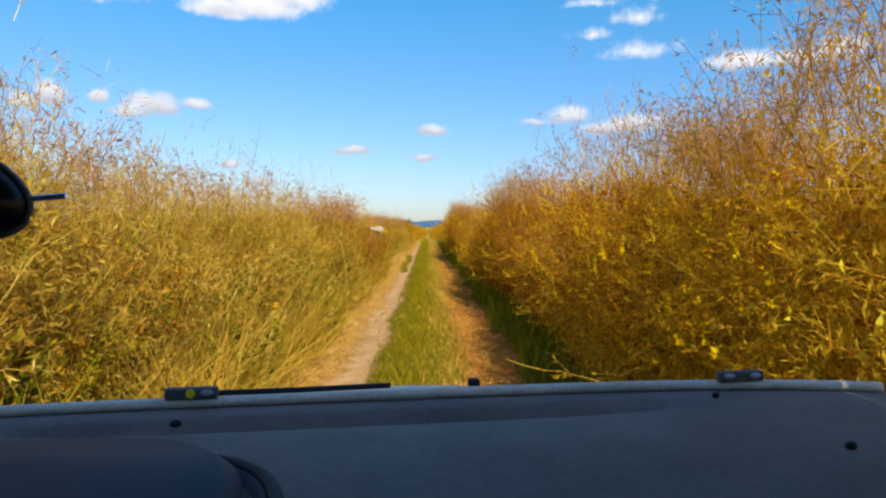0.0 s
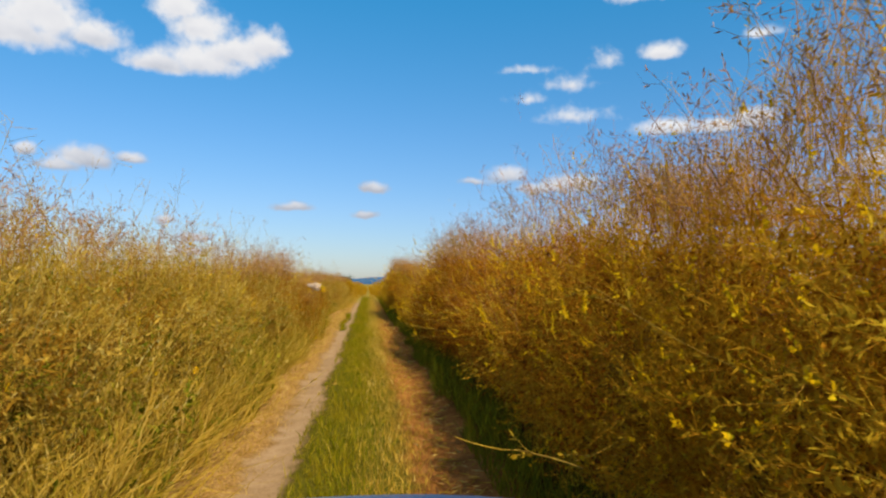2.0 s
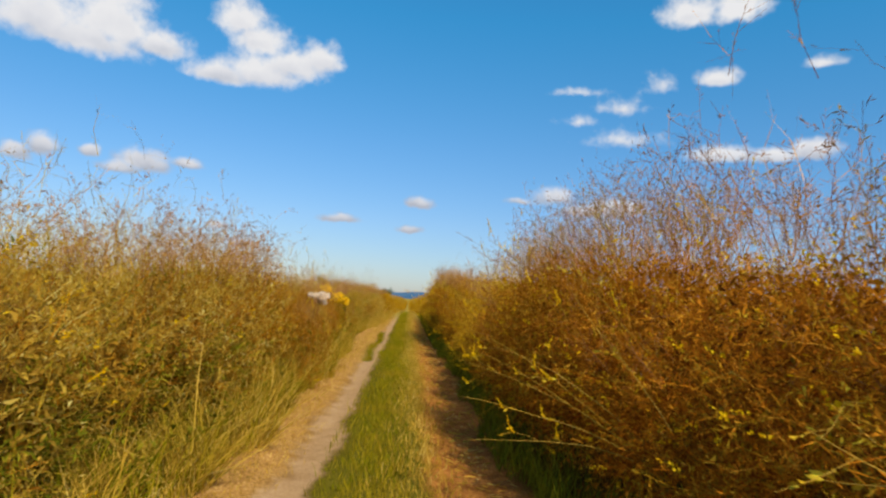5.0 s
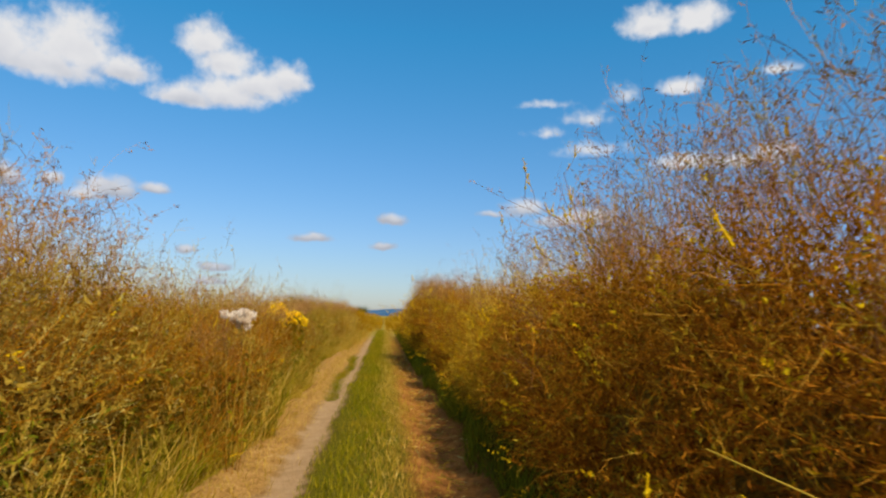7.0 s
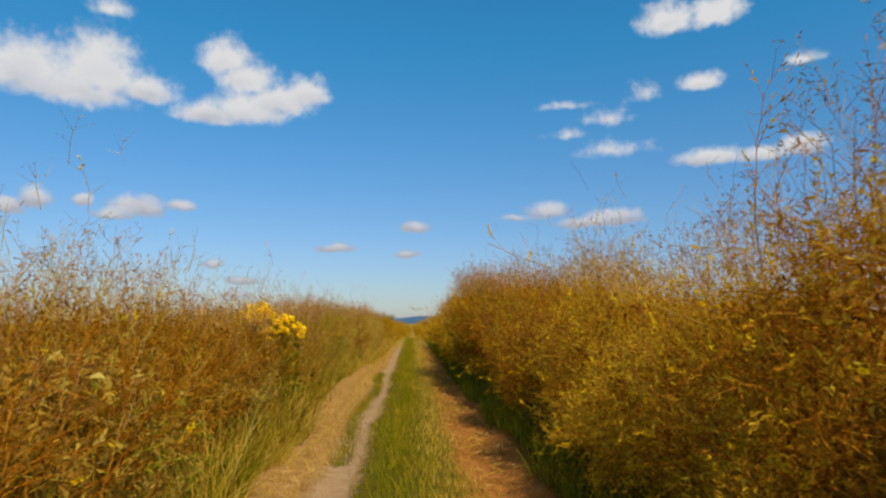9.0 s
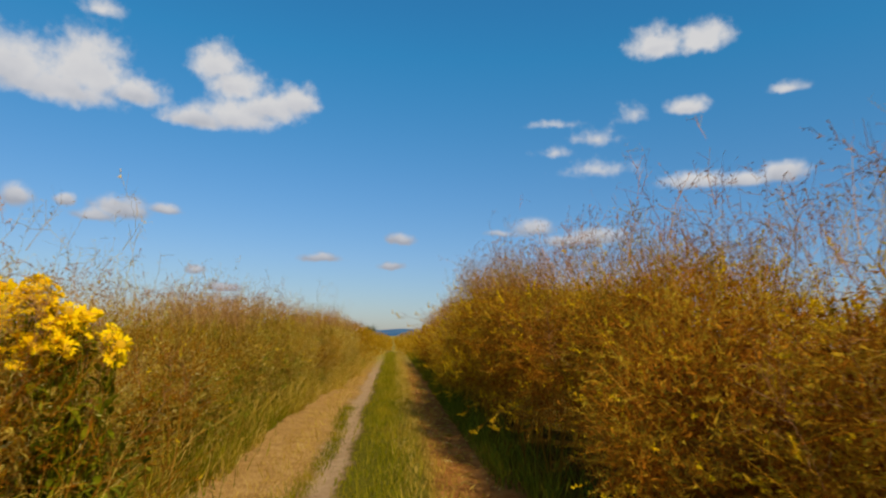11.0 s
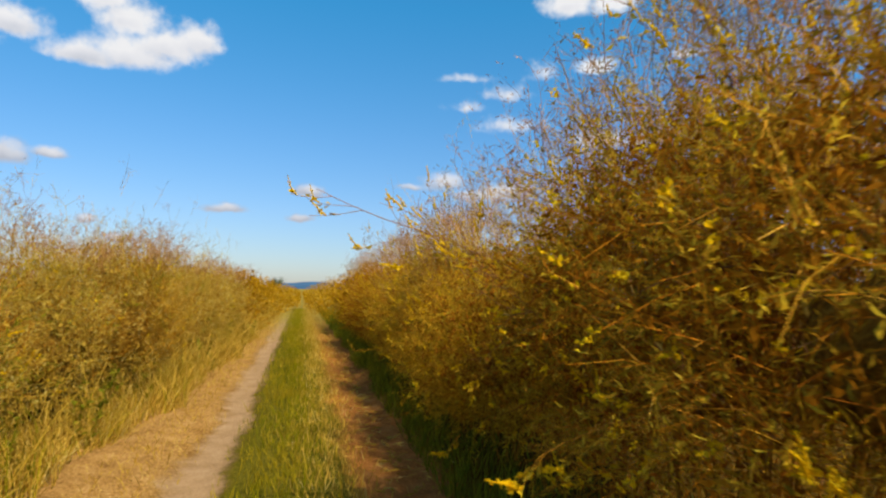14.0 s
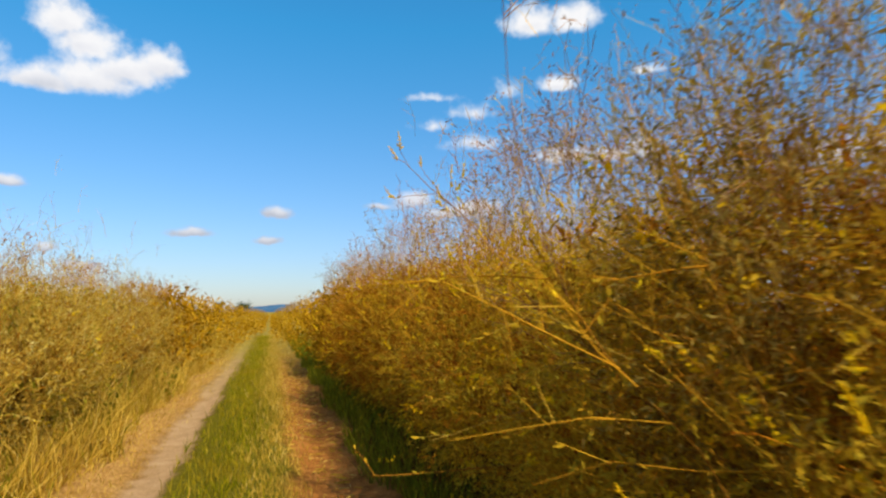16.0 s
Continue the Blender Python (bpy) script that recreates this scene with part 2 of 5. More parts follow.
# brown filler for solid lumps added inside the mounds to block sky and sun
def fill_core_lumps(g):
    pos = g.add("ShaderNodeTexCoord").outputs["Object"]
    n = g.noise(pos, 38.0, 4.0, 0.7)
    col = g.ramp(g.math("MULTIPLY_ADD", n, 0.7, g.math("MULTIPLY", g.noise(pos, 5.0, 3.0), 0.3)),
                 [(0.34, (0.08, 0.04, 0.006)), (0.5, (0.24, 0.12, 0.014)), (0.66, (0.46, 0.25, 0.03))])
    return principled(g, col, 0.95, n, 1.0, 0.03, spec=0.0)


CORE_FILLER = material("core_filler", fill_core_lumps)


def fill_ground(g):
    pos = g.add("ShaderNodeTexCoord").outputs["Object"]
    xyz = g.add("ShaderNodeSeparateXYZ", pos)
    broad = g.noise(pos, 0.7, 3.0)
    mid = g.noise(pos, 5.0, 4.0)
    fine = g.noise(pos, 42.0, 4.0, 0.65)
    x = g.math("ADD", xyz.outputs[0], g.math("ADD", g.math("MULTIPLY_ADD", broad, 0.36, -0.18), g.math("MULTIPLY_ADD", mid, 0.26, -0.13)))

    def band(lo, hi, soft=0.10):
        return g.math("MULTIPLY", g.step(x, lo - soft, lo + soft), g.step(x, hi - soft, hi + soft, 1.0, 0.0))
    litter = g.ramp(g.math("MULTIPLY_ADD", fine, 0.6, g.math("MULTIPLY", mid, 0.4)),
                    [(0.3, (0.03, 0.016, 0.003)), (0.5, (0.08, 0.042, 0.006)), (0.7, (0.17, 0.10, 0.014))])
    field = g.ramp(mid, [(0.35, (0.11, 0.055, 0.006)), (0.65, (0.24, 0.135, 0.012))])
    far = g.step(g.math("ABSOLUTE", xyz.outputs[0]), 4.0, 20.0)
    col = g.mix(far, litter, field)
    straw = g.ramp(g.math("MULTIPLY_ADD", fine, 0.7, g.math("MULTIPLY", mid, 0.3)),
                   [(0.34, (0.13, 0.062, 0.014)), (0.5, (0.33, 0.18, 0.05)), (0.66, (0.52, 0.33, 0.12))])
    col = g.mix(band(-1.80, -0.80, 0.20), col, straw)
    pale = g.ramp(g.math("MULTIPLY_ADD", fine, 0.5, g.math("MULTIPLY", mid, 0.5)),
                  [(0.3, (0.24, 0.145, 0.065)), (0.55, (0.36, 0.235, 0.12)), (0.75, (0.45, 0.315, 0.18))])
    col = g.mix(band(-0.84, -0.52, 0.08), col, pale)
    sod = g.ramp(fine, [(0.3, (0.045, 0.046, 0.004)), (0.7, (0.16, 0.13, 0.014))])
    col = g.mix(band(-0.50, 0.44, 0.07), col, sod)
    red = g.ramp(g.math("MULTIPLY_ADD", fine, 0.55, g.math("MULTIPLY", mid, 0.45)),
                 [(0.3, (0.11, 0.038, 0.009)), (0.52, (0.31, 0.125, 0.028)), (0.72, (0.50, 0.25, 0.065))])
    col = g.mix(band(0.36, 1.06, 0.12), col, red)
    meadow = g.ramp(mid, [(0.35, (0.16, 0.12, 0.02)), (0.65, (0.32, 0.24, 0.05))])
    col = g.mix(g.step(g.math("MULTIPLY_ADD", broad, 10.0, xyz.outputs[1]), 46.0, 66.0), col, meadow)
    return principled(g, col, 0.95, g.math("ADD", fine, mid), 0.7, 0.02, spec=0.0)


GROUND = material("track_soil", fill_ground)


def fill_hill(g):
    pos = g.add("ShaderNodeTexCoord").outputs["Object"]
    n = g.noise(pos, 0.012, 4.0)
    # the haze of distance is put into the base colour as blue
    return principled(g, g.ramp(n, [(0.35, (0.035, 0.085, 0.16)), (0.65, (0.06, 0.13, 0.22))]), 1.0, spec=0.0)


HILL = material("hazed_wooded_ridge", fill_hill)


def plain(name, color, rough, grain=400.0, metal=0.0, strength=0.15, spec=0.4):
    def fill(g):
        pos = g.add("ShaderNodeTexCoord").outputs["Object"]
        n, dust = g.noise(pos, grain, 2.0), g.noise(pos, 7.0, 4.0)
        lo, hi = tuple(c * 0.78 for c in color), tuple(min(1.0, c * 1.26) for c in color)
        mixed = g.math("MULTIPLY_ADD", g.noise(pos, grain * 0.35, 3.0, 0.7), 0.45, g.math("MULTIPLY", dust, 0.55))
        return principled(g, g.ramp(mixed, [(0.36, lo), (0.64, hi)]), rough, n, strength, 0.001, metal, spec)
    return material(name, fill)


DASH = plain("dash_plastic", (0.15, 0.14, 0.13), 0.72, 260.0, 0.0, 0.3, 0.3)
DASH_DARK = plain("dash_gloss", (0.007, 0.018, 0.045), 0.6, 400.0, 0.0, 0.1, 0.25)
CLIP_GREY = plain("clip_grey", (0.085, 0.082, 0.075), 0.6)
RUBBER = plain("black_rubber", (0.012, 0.012, 0.013), 0.7)
SEAL_GREY = plain("dusty_seal", (0.56, 0.52, 0.46), 0.85)
TRIM = plain("pale_trim", (0.46, 0.46, 0.45), 0.75)
PAINT = plain("blue_paint", (0.03, 0.09, 0.22), 0.3, 30.0, 0.0, 0.02)
CHROME = plain("chrome", (0.75, 0.75, 0.76), 0.2, 50.0, 1.0, 0.02)
YELLOW_DOT = plain("yellow_sticker", (0.85, 0.65, 0.01), 0.5)
SILVER = plain("silver_badge", (0.34, 0.38, 0.44), 0.45)
DULL_METAL = plain("dull_metal", (0.22, 0.22, 0.22), 0.5, 60.0, 0.6, 0.05)
GLOSS_BLACK = plain("gloss_black", (0.004, 0.004, 0.0045), 0.3)

# ---- mesh helpers ----


def np_mesh(name, verts, faces):
    """A mesh from arrays: verts (n, 3), faces (m, 3 or 4)."""
    verts, faces = np.asarray(verts, dtype=np.float32), np.asarray(faces, dtype=np.int32)
    me = bpy.data.meshes.new(name)
    me.vertices.add(len(verts))
    me.vertices.foreach_set("co", verts.ravel())
    me.loops.add(faces.size)
    me.loops.foreach_set("vertex_index", faces.ravel())
    me.polygons.add(len(faces))
    me.polygons.foreach_set("loop_start", np.arange(len(faces), dtype=np.int32) * faces.shape[1])
    me.update(calc_edges=True)
    return me


def put(name, me, mat, parent=None, label=""):
    me.materials.append(mat)
    ob = new(name, me)
    if parent is not None:
        ob.parent = parent
    return tagged(ob, label)


def part(name, bm, mat, parent, label="", smooth=False):
    me = bpy.data.meshes.new(name)
    for f in bm.faces:
        f.smooth = smooth
    bm.to_mesh(me)
    bm.free()
    return put(name, me, mat, parent, label)


def unit(v):
    return v / np.maximum(np.linalg.norm(v, axis=-1, keepdims=True), 1e-9)


def any_way(rng, n, up=0.0):
    v = rng.normal(size=(n, 3))
    v[:, 2] += up
    return unit(v)


def grow(rng, start, way, length, knots, curl=0.2, lift=0.0):
    """Bent lines (n, knots, 3) that set out from start."""
    out, p, d = [start], start, unit(way)
    for _ in range(knots - 1):
        p = p + d * (length / (knots - 1))[:, None]
        d = unit(d + rng.normal(size=d.shape) * curl + np.array([0, 0, lift]))
        out.append(p)
    return np.stack(out, 1)


def along(rng, lines, each, lo, hi):
    """Places on lines, with the way that each line goes there and how far along it is."""
    n, k, _ = lines.shape
    i = np.repeat(np.arange(n), each)
    u = rng.uniform(lo, hi, len(i)) * (k - 1)
    s = np.minimum(u.astype(int), k - 2)
    a, b = lines[i, s], lines[i, s + 1]
    return a + (b - a) * (u - s)[:, None], unit(b - a), u / (k - 1)


def tubes(lines, r0, r1, sides=3):
    """Tapered round shoots along the lines."""
    n, k, _ = lines.shape
    t = np.empty_like(lines)
    t[:, 1:-1], t[:, 0], t[:, -1] = lines[:, 2:] - lines[:, :-2], lines[:, 1] - lines[:, 0], lines[:, -1] - lines[:, -2]
    t = unit(t)
    ref = np.where(np.abs(t[..., 2:3]) < 0.8, np.array([0, 0, 1.0]), np.array([1.0, 0, 0]))
    u = unit(np.cross(t, ref))
    w = np.cross(t, u)
    r = (np.asarray(r0).reshape(-1, 1) * (1 - np.linspace(0, 1, k)) + np.asarray(r1).reshape(-1, 1) * np.linspace(0, 1, k))
    r = np.broadcast_to(r, (n, k))
    ang = np.arange(sides) * 2 * np.pi / sides
    v = lines[:, :, None] + r[..., None, None] * (u[:, :, None] * np.cos(ang)[:, None] + w[:, :, None] * np.sin(ang)[:, None])
    ids = np.arange(n * k * sides).reshape(n, k, sides)
    a, b = ids[:, :-1], ids[:, 1:]
    f = np.stack([a, np.roll(a, -1, 2), np.roll(b, -1, 2), b], -1)
    return v.reshape(-1, 3), f.reshape(-1, 4)


def ribbons(rng, lines, w0, w1):
    """Thin flat shoots along the lines."""
    n, k, _ = lines.shape
    t = unit(lines[:, -1] - lines[:, 0])
    side = unit(np.cross(t, any_way(rng, n)))[:, None] * (np.linspace(w0, w1, k) / 2)[None, :, None]
    v = np.stack([lines - side, lines + side], 2)
    ids = np.arange(n * k * 2).reshape(n, k, 2)
    a, b = ids[:, :-1], ids[:, 1:]
    f = np.stack([a[..., 0], a[..., 1], b[..., 1], b[..., 0]], -1).reshape(-1, 4)
    return v.reshape(-1, 3), f


def leaflets(rng, at, way, length, width):
    """Small pointed leaves, folded along the middle rib."""
    n = len(at)
    d = unit(way)
    side = unit(np.cross(d, any_way(rng, n)))
    nor = np.cross(d, side)
    mid = at + d * (length * 0.5)[:, None]
    lift = nor * (width * 0.35)[:, None]
    v = np.stack([at, mid + side * (width / 2)[:, None] + lift, at + d * length[:, None], mid - side * (width / 2)[:, None] + lift], 1)
    q = np.arange(n * 4).reshape(n, 4)
    return v.reshape(-1, 3), np.concatenate([q[:, [0, 1, 2]], q[:, [0, 2, 3]]])


def slips(rng, at, way, length, width):
    """The smallest leaves, a lopsided sliver each."""
    n = len(at)
    d = unit(way)
    side = unit(np.cross(d, any_way(rng, n)))
    v = np.stack([at, at + d * (length * rng.uniform(0.35, 0.65, n))[:, None] + side * width[:, None], at + d * length[:, None]], 1)
    return v.reshape(-1, 3), np.arange(n * 3).reshape(n, 3)


def blades(rng, at, way, length, width, bend=0.5):
    """Grass blades: three joined pieces that narrow and droop."""
    n = len(at)
    d = unit(way)
    side = unit(np.cross(d, any_way(rng, n)))
    lean = unit(np.cross(side, d) + rng.normal(size=(n, 3)) * 0.3)
    lean[:, 2] = np.minimum(lean[:, 2], 0)
    l, w = length[:, None], width[:, None]
    p1 = at + d * l * 0.5 + lean * l * bend * 0.12
    p2 = at + d * l * 0.95 + lean * l * bend * 0.55
    v = np.stack([at - side * w / 2, at + side * w / 2, p1 + side * w * 0.4, p1 - side * w * 0.4, p2], 1)
    q = np.arange(n * 5).reshape(n, 5)
    return v.reshape(-1, 3), np.concatenate([q[:, [0, 1, 2]], q[:, [0, 2, 3]], q[:, [3, 2, 4]]])


def join(*pieces):
    vs, fs, n = [], [], 0
    for v, f in pieces:
        vs.append(v)
        fs.append(f + n)
        n += len(v)
    return np.concatenate(vs), np.concatenate(fs)

# ---- the lie of the land ----


def bell(y, at, wide):
    return math.exp(-((y - at) / wide) ** 2)


def hedge_edge(y):
    """How near the right-hand thicket comes to the track's middle line."""
    return 1.02 - 0.10 * bell(y, 3.5, 2.5) - 0.26 * bell(y, 30, 4.2) + 0.10 * bell(y, 19, 3) + 0.09 * math.sin(y * 1.9) + 0.05 * math.sin(y * 4.7 + 1)


def hedge_top(y):
    return 2.05 - 0.30 * bell(y, 18.8, 2.6) + 0.20 * bell(y, 29, 2.6) + 0.10 * math.sin(y * 1.3 + 0.6) + 0.06 * math.sin(y * 3.7)


def meadow_edge(y):
    """How near the left-hand growth comes."""
    return -1.22 - 0.50 * bell(y, 28, 6) - 0.08 * math.sin(y * 1.4) - 0.05 * math.sin(y * 3.9 + 2)


def meadow_top(y):
    return 1.70 + 0.06 * bell(y, 5, 4) - 0.28 * bell(y, 21.5, 5.5) + 0.07 * math.sin(y * 1.1) + 0.05 * math.sin(y * 2.9 + 1)


HEDGE_EDGE, HEDGE_TOP = np.vectorize(hedge_edge), np.vectorize(hedge_top)
MEADOW_EDGE, MEADOW_TOP = np.vectorize(meadow_edge), np.vectorize(meadow_top)


def ground_z(x, y):
    """Two wheel ruts, a low crown between them."""
    if abs(x) > 6 or y > 130 or y < -20:
        return 0.0
    rut = -0.055 * (bell(x, -0.74, 0.24) + bell(x, 0.74, 0.24)) + 0.02 * bell(x, 0, 0.3)
    rough = 0.018 * noise.noise((x * 2.3, y * 1.9, 0.0)) + 0.010 * noise.noise((x * 7, y * 6, 3.0))
    return rut + rough


def build_ground():
    xs = [-4500, -1500, -400, -120, -40, -15, -8, -5] + list(np.arange(-4, 4.01, 0.1)) + [5, 8, 15, 40, 120, 400, 1500, 4500]
    ys = [-4500, -800, -150, -40, -15] + list(np.arange(-8, 60, 0.25)) + list(np.arange(60, 130, 2.0)) + [140, 180, 300, 700, 1800, 4700]
    v = [(x, y, ground_z(x, y)) for y in ys for x in xs]
    w = len(xs)
    q = [(j * w + i, j * w + i + 1, (j + 1) * w + i + 1, (j + 1) * w + i) for j in range(len(ys) - 1) for i in range(w - 1)]
    me = np_mesh("ground", v, q)
    ob = put("ground", me, GROUND)
    tagged(ob, "dusty farm track with two ruts and a grassy crown", "track", kind="structure")


build_ground()


def build_ridge():
    xs = np.linspace(-700, 900, 120)
    v, q = [], []
    for i, x in enumerate(xs):
        h = 44 * math.exp(-((x - 120) / 420) ** 2) + 5 * noise.noise((x * 0.008, 0, 0)) + 2.0 * noise.noise((x * 0.05, 4, 0))
        for k, (dy, f) in enumerate(((0, 0), (60, 0.55), (160, 0.85), (320, 1.0), (700, 0.0))):
            v.append((x, 3600 + dy + 40 * noise.noise((x * 0.004, 9, k)), max(0.0, h) * f - 0.5))
    for i in range(len(xs) - 1):
        for k in range(4):
            a = i * 5 + k
            q.append((a, a + 5, a + 6, a + 1))
    ob = put("ridge", np_mesh("ridge", v, q), HILL)
    tagged(ob, "low wooded ridge far off on the horizon, distance haze painted in blue", "hill", kind="structure")


build_ridge()

# ---- plants, one function for each kind ----


def raceme(rng, at, way, length):
    """Spikes of small yellow flowers."""
    axis = grow(rng, at, way, length, 4, 0.22, -0.04)
    tv, tf = tubes(axis, 0.0045, 0.002, 3)
    p, d, u = along(rng, axis, 15, 0.05, 1.0)
    l = rng.uniform(0.010, 0.018, len(p)) * (1.25 - 0.6 * u)
    lv, lf = leaflets(rng, p, d * 0.5 + any_way(rng, len(p)) * 0.9, l, l * 0.75)
    return join((tv, triangles(tf)), (lv, lf))


def triangles(f):
    return np.concatenate([f[:, [0, 1, 2]], f[:, [0, 2, 3]]])


def spike_mesh(seed):
    rng = np.random.RandomState(seed)
    me = np_mesh("flower_spike", *raceme(rng, np.zeros((1, 3)), np.array([[0.15, 0, 1.0]]), np.array([0.085])))
    me.materials.append(FLOWER)
    return me


SPIKES = [spike_mesh(k) for k in (101, 102, 103, 104)]


def mass(ob):
    """Fine growth that nobody could pick apart."""
    return tagged(ob, kind="stuff")


def sweet_clover(seed, stems=7, bushy=13, high=1.75, flowers=8, stalks=8, twigs=5, leafy=1.0, wisp=1.0, leaf=None, twig_mat=None, blossom=0, low=0.12, leaf_size=1.0):
    """A tall, much-branched clover bush gone to seed."""
    rng = np.random.RandomState(seed)
    root = new("sweet_clover")
    n = stems
    az = rng.uniform(0, 2 * np.pi, n)
    lean = rng.uniform(0.04, 0.34, n)
    way = np.stack([np.cos(az) * lean, np.sin(az) * lean, np.ones(n)], 1)
    start = np.stack([np.cos(az) * 0.06, np.sin(az) * 0.06, np.zeros(n) - 0.03], 1)
    main = grow(rng, start, way, high * rng.uniform(0.78, 1.05, n), 7, 0.10, 0.02)
    p, d, u = along(rng, main, bushy, low, 0.97)
    out = unit(np.stack([p[:, 0], p[:, 1], np.zeros(len(p))], 1) + rng.normal(size=p.shape) * 0.25)
    branch = grow(rng, p, d * 0.55 + out * 0.6 + any_way(rng, len(p)) * 0.45, high * rng.uniform(0.16, 0.36, len(p)) * (1.1 - 0.45 * u), 4, 0.20, 0.03)
    p2, d2, u2 = along(rng, branch, twigs, 0.2, 1.0)
    twig = grow(rng, p2, d2 * 0.6 + any_way(rng, len(p2), 0.25) * 0.8, rng.uniform(0.06, 0.17, len(p2)), 2, 0.0)
    for line in main:
        put("stem", np_mesh("stem", *tubes(line[None], rng.uniform(0.0035, 0.0055), 0.002, 4)), STEM, root)
    mass(put("twig_tangle", np_mesh("twig_tangle", *join(tubes(branch, 0.0024, 0.0012), ribbons(rng, twig, 0.0028, 0.0016))), twig_mat or TWIG, root, "fine golden brown twigs"))
    a, da, _ = along(rng, branch, int(5 * leafy), 0.1, 1.0)
    b, db, _ = along(rng, twig, 1, 0.1, 1.0)
    p, d = np.concatenate([a, b]), np.concatenate([da, db])
    l = rng.uniform(0.014, 0.034, len(p)) * leaf_size
    mass(put("foliage", np_mesh("foliage", *leaflets(rng, p, d * 0.5 + any_way(rng, len(p)), l, l * rng.uniform(0.14, 0.34, len(p)))), leaf or LEAF, root,
             "small yellowing leaves and pods"))
    if blossom:
        c, dc, _ = along(rng, branch, 1, 0.6, 1.0)
        pick = rng.choice(len(c), min(len(c), blossom), replace=False)
        l = rng.uniform(0.020, 0.046, len(pick))
        mass(put("blossom", np_mesh("blossom", *leaflets(rng, c[pick], dc[pick] + any_way(rng, len(pick)), l, l * 0.24)), FLOWER, root, "scattered yellow blossom"))
    if flowers:
        for i in rng.choice(len(branch), flowers, replace=False):
            ob = new("flower_spike", SPIKES[rng.randint(4)])
            ob.parent = root
            d = Vector(branch[i, -1] - branch[i, -2]).normalized() + Vector((0, 0, 0.45))
            ob.matrix_basis = Matrix.LocRotScale(Vector(branch[i, -1]), d.to_track_quat("Z", "X"), Vector((1, 1, 1)) * rng.uniform(0.7, 1.5))
            tagged(ob, "bright yellow flower spike")
    if stalks:
        top = main[rng.choice(n, stalks)]
        s0 = top[:, -2] + (top[:, -1] - top[:, -2]) * rng.uniform(-0.6, 0.8, stalks)[:, None]
        tall = grow(rng, s0, unit(top[:, -1] - top[:, -2]) + any_way(rng, stalks) * 0.30, rng.uniform(0.30, 0.80, stalks) * wisp * high / 1.75, 6, 0.16, 0.03)
        p3, d3, u3 = along(rng, tall, 9, 0.05, 1.0)
        side = grow(rng, p3, d3 * 0.6 + any_way(rng, len(p3)) * 0.8, rng.uniform(0.06, 0.24, len(p3)) * (1.2 - 0.6 * u3), 2, 0.0)
        p4, d4, _ = along(rng, side, 3, 0.15, 1.0)
        l = rng.uniform(0.03, 0.075, len(p4))
        pv, pf = leaflets(rng, p4, d4 * 0.6 + any_way(rng, len(p4)) * 0.7, l, l * 0 + 0.0028)
        tv, tf = join(tubes(tall, 0.0016, 0.0008), ribbons(rng, side, 0.0020, 0.0012))
        mass(put("seed_top", np_mesh("seed_top", *join((tv, triangles(tf)), (pv, pf))), SEED, root, "thin grey-brown seed stalks"))
    return root


def grass_tussock(seed, mat, count=110, high=0.7, heads=8):
    """A clump of bent grass."""
    rng = np.random.RandomState(seed)
    root = new("grass_tussock")
    r = 0.26 * np.sqrt(rng.uniform(0, 1, count))
    az = rng.uniform(0, 2 * np.pi, count)
    at = np.stack([r * np.cos(az), r * np.sin(az), np.full(count, -0.02)], 1)
    way = at * 1.8 + any_way(rng, count) * 0.5 + np.array([0, 0, 1.0])
    mass(put("grass_leaf", np_mesh("grass_leaf", *blades(rng, at, way, high * rng.uniform(0.35, 1.05, count), rng.uniform(0.004, 0.010, count), 1.2)), mat, root))
    if heads:
        at = at[:heads]
        stalk = grow(rng, at, way[:heads], high * rng.uniform(1.0, 1.45, heads), 5, 0.07, -0.02)
        p, d, u = along(rng, stalk, 10, 0.74, 1.0)
        l = rng.uniform(0.02, 0.045, len(p))
        hv, hf = leaflets(rng, p, d + any_way(rng, len(p)) * 0.5, l, l * 0.25)
        tv, tf = tubes(stalk, 0.0018, 0.0009)
        mass(put("seed_top", np_mesh("seed_top", *join((tv, triangles(tf)), (hv, hf))), STRAW, root, "pale drooping seed heads"))
    return root


def broad_leaves(rng, at, way, length, width):
    """Larger leaves of six faces, cupped along the rib and bent at the tip."""
    n = len(at)
    d = unit(way)
    side = unit(np.cross(d, np.array([0, 0, 1.0]) + rng.normal(size=(n, 3)) * 0.3))
    nor = np.cross(side, d)
    l, w = length[:, None], width[:, None]
    rib = [at, at + d * l * 0.35 + nor * l * 0.06, at + d * l * 0.7 + nor * l * 0.03, at + d * l - nor * l * 0.14]
    v = np.stack([rib[0], rib[1] - side * w / 2 + nor * w * 0.15, rib[1], rib[1] + side * w / 2 + nor * w * 0.15,
                  rib[2] - side * w * 0.38 + nor * w * 0.1, rib[2], rib[2] + side * w * 0.38 + nor * w * 0.1, rib[3]], 1)
    q = np.arange(n * 8).reshape(n, 8)
    f = [q[:, list(t)] for t in ((0, 2, 1), (0, 3, 2), (1, 2, 5), (1, 5, 4), (2, 3, 6), (2, 6, 5), (4, 5, 7), (5, 6, 7))]
    return v.reshape(-1, 3), np.concatenate(f)


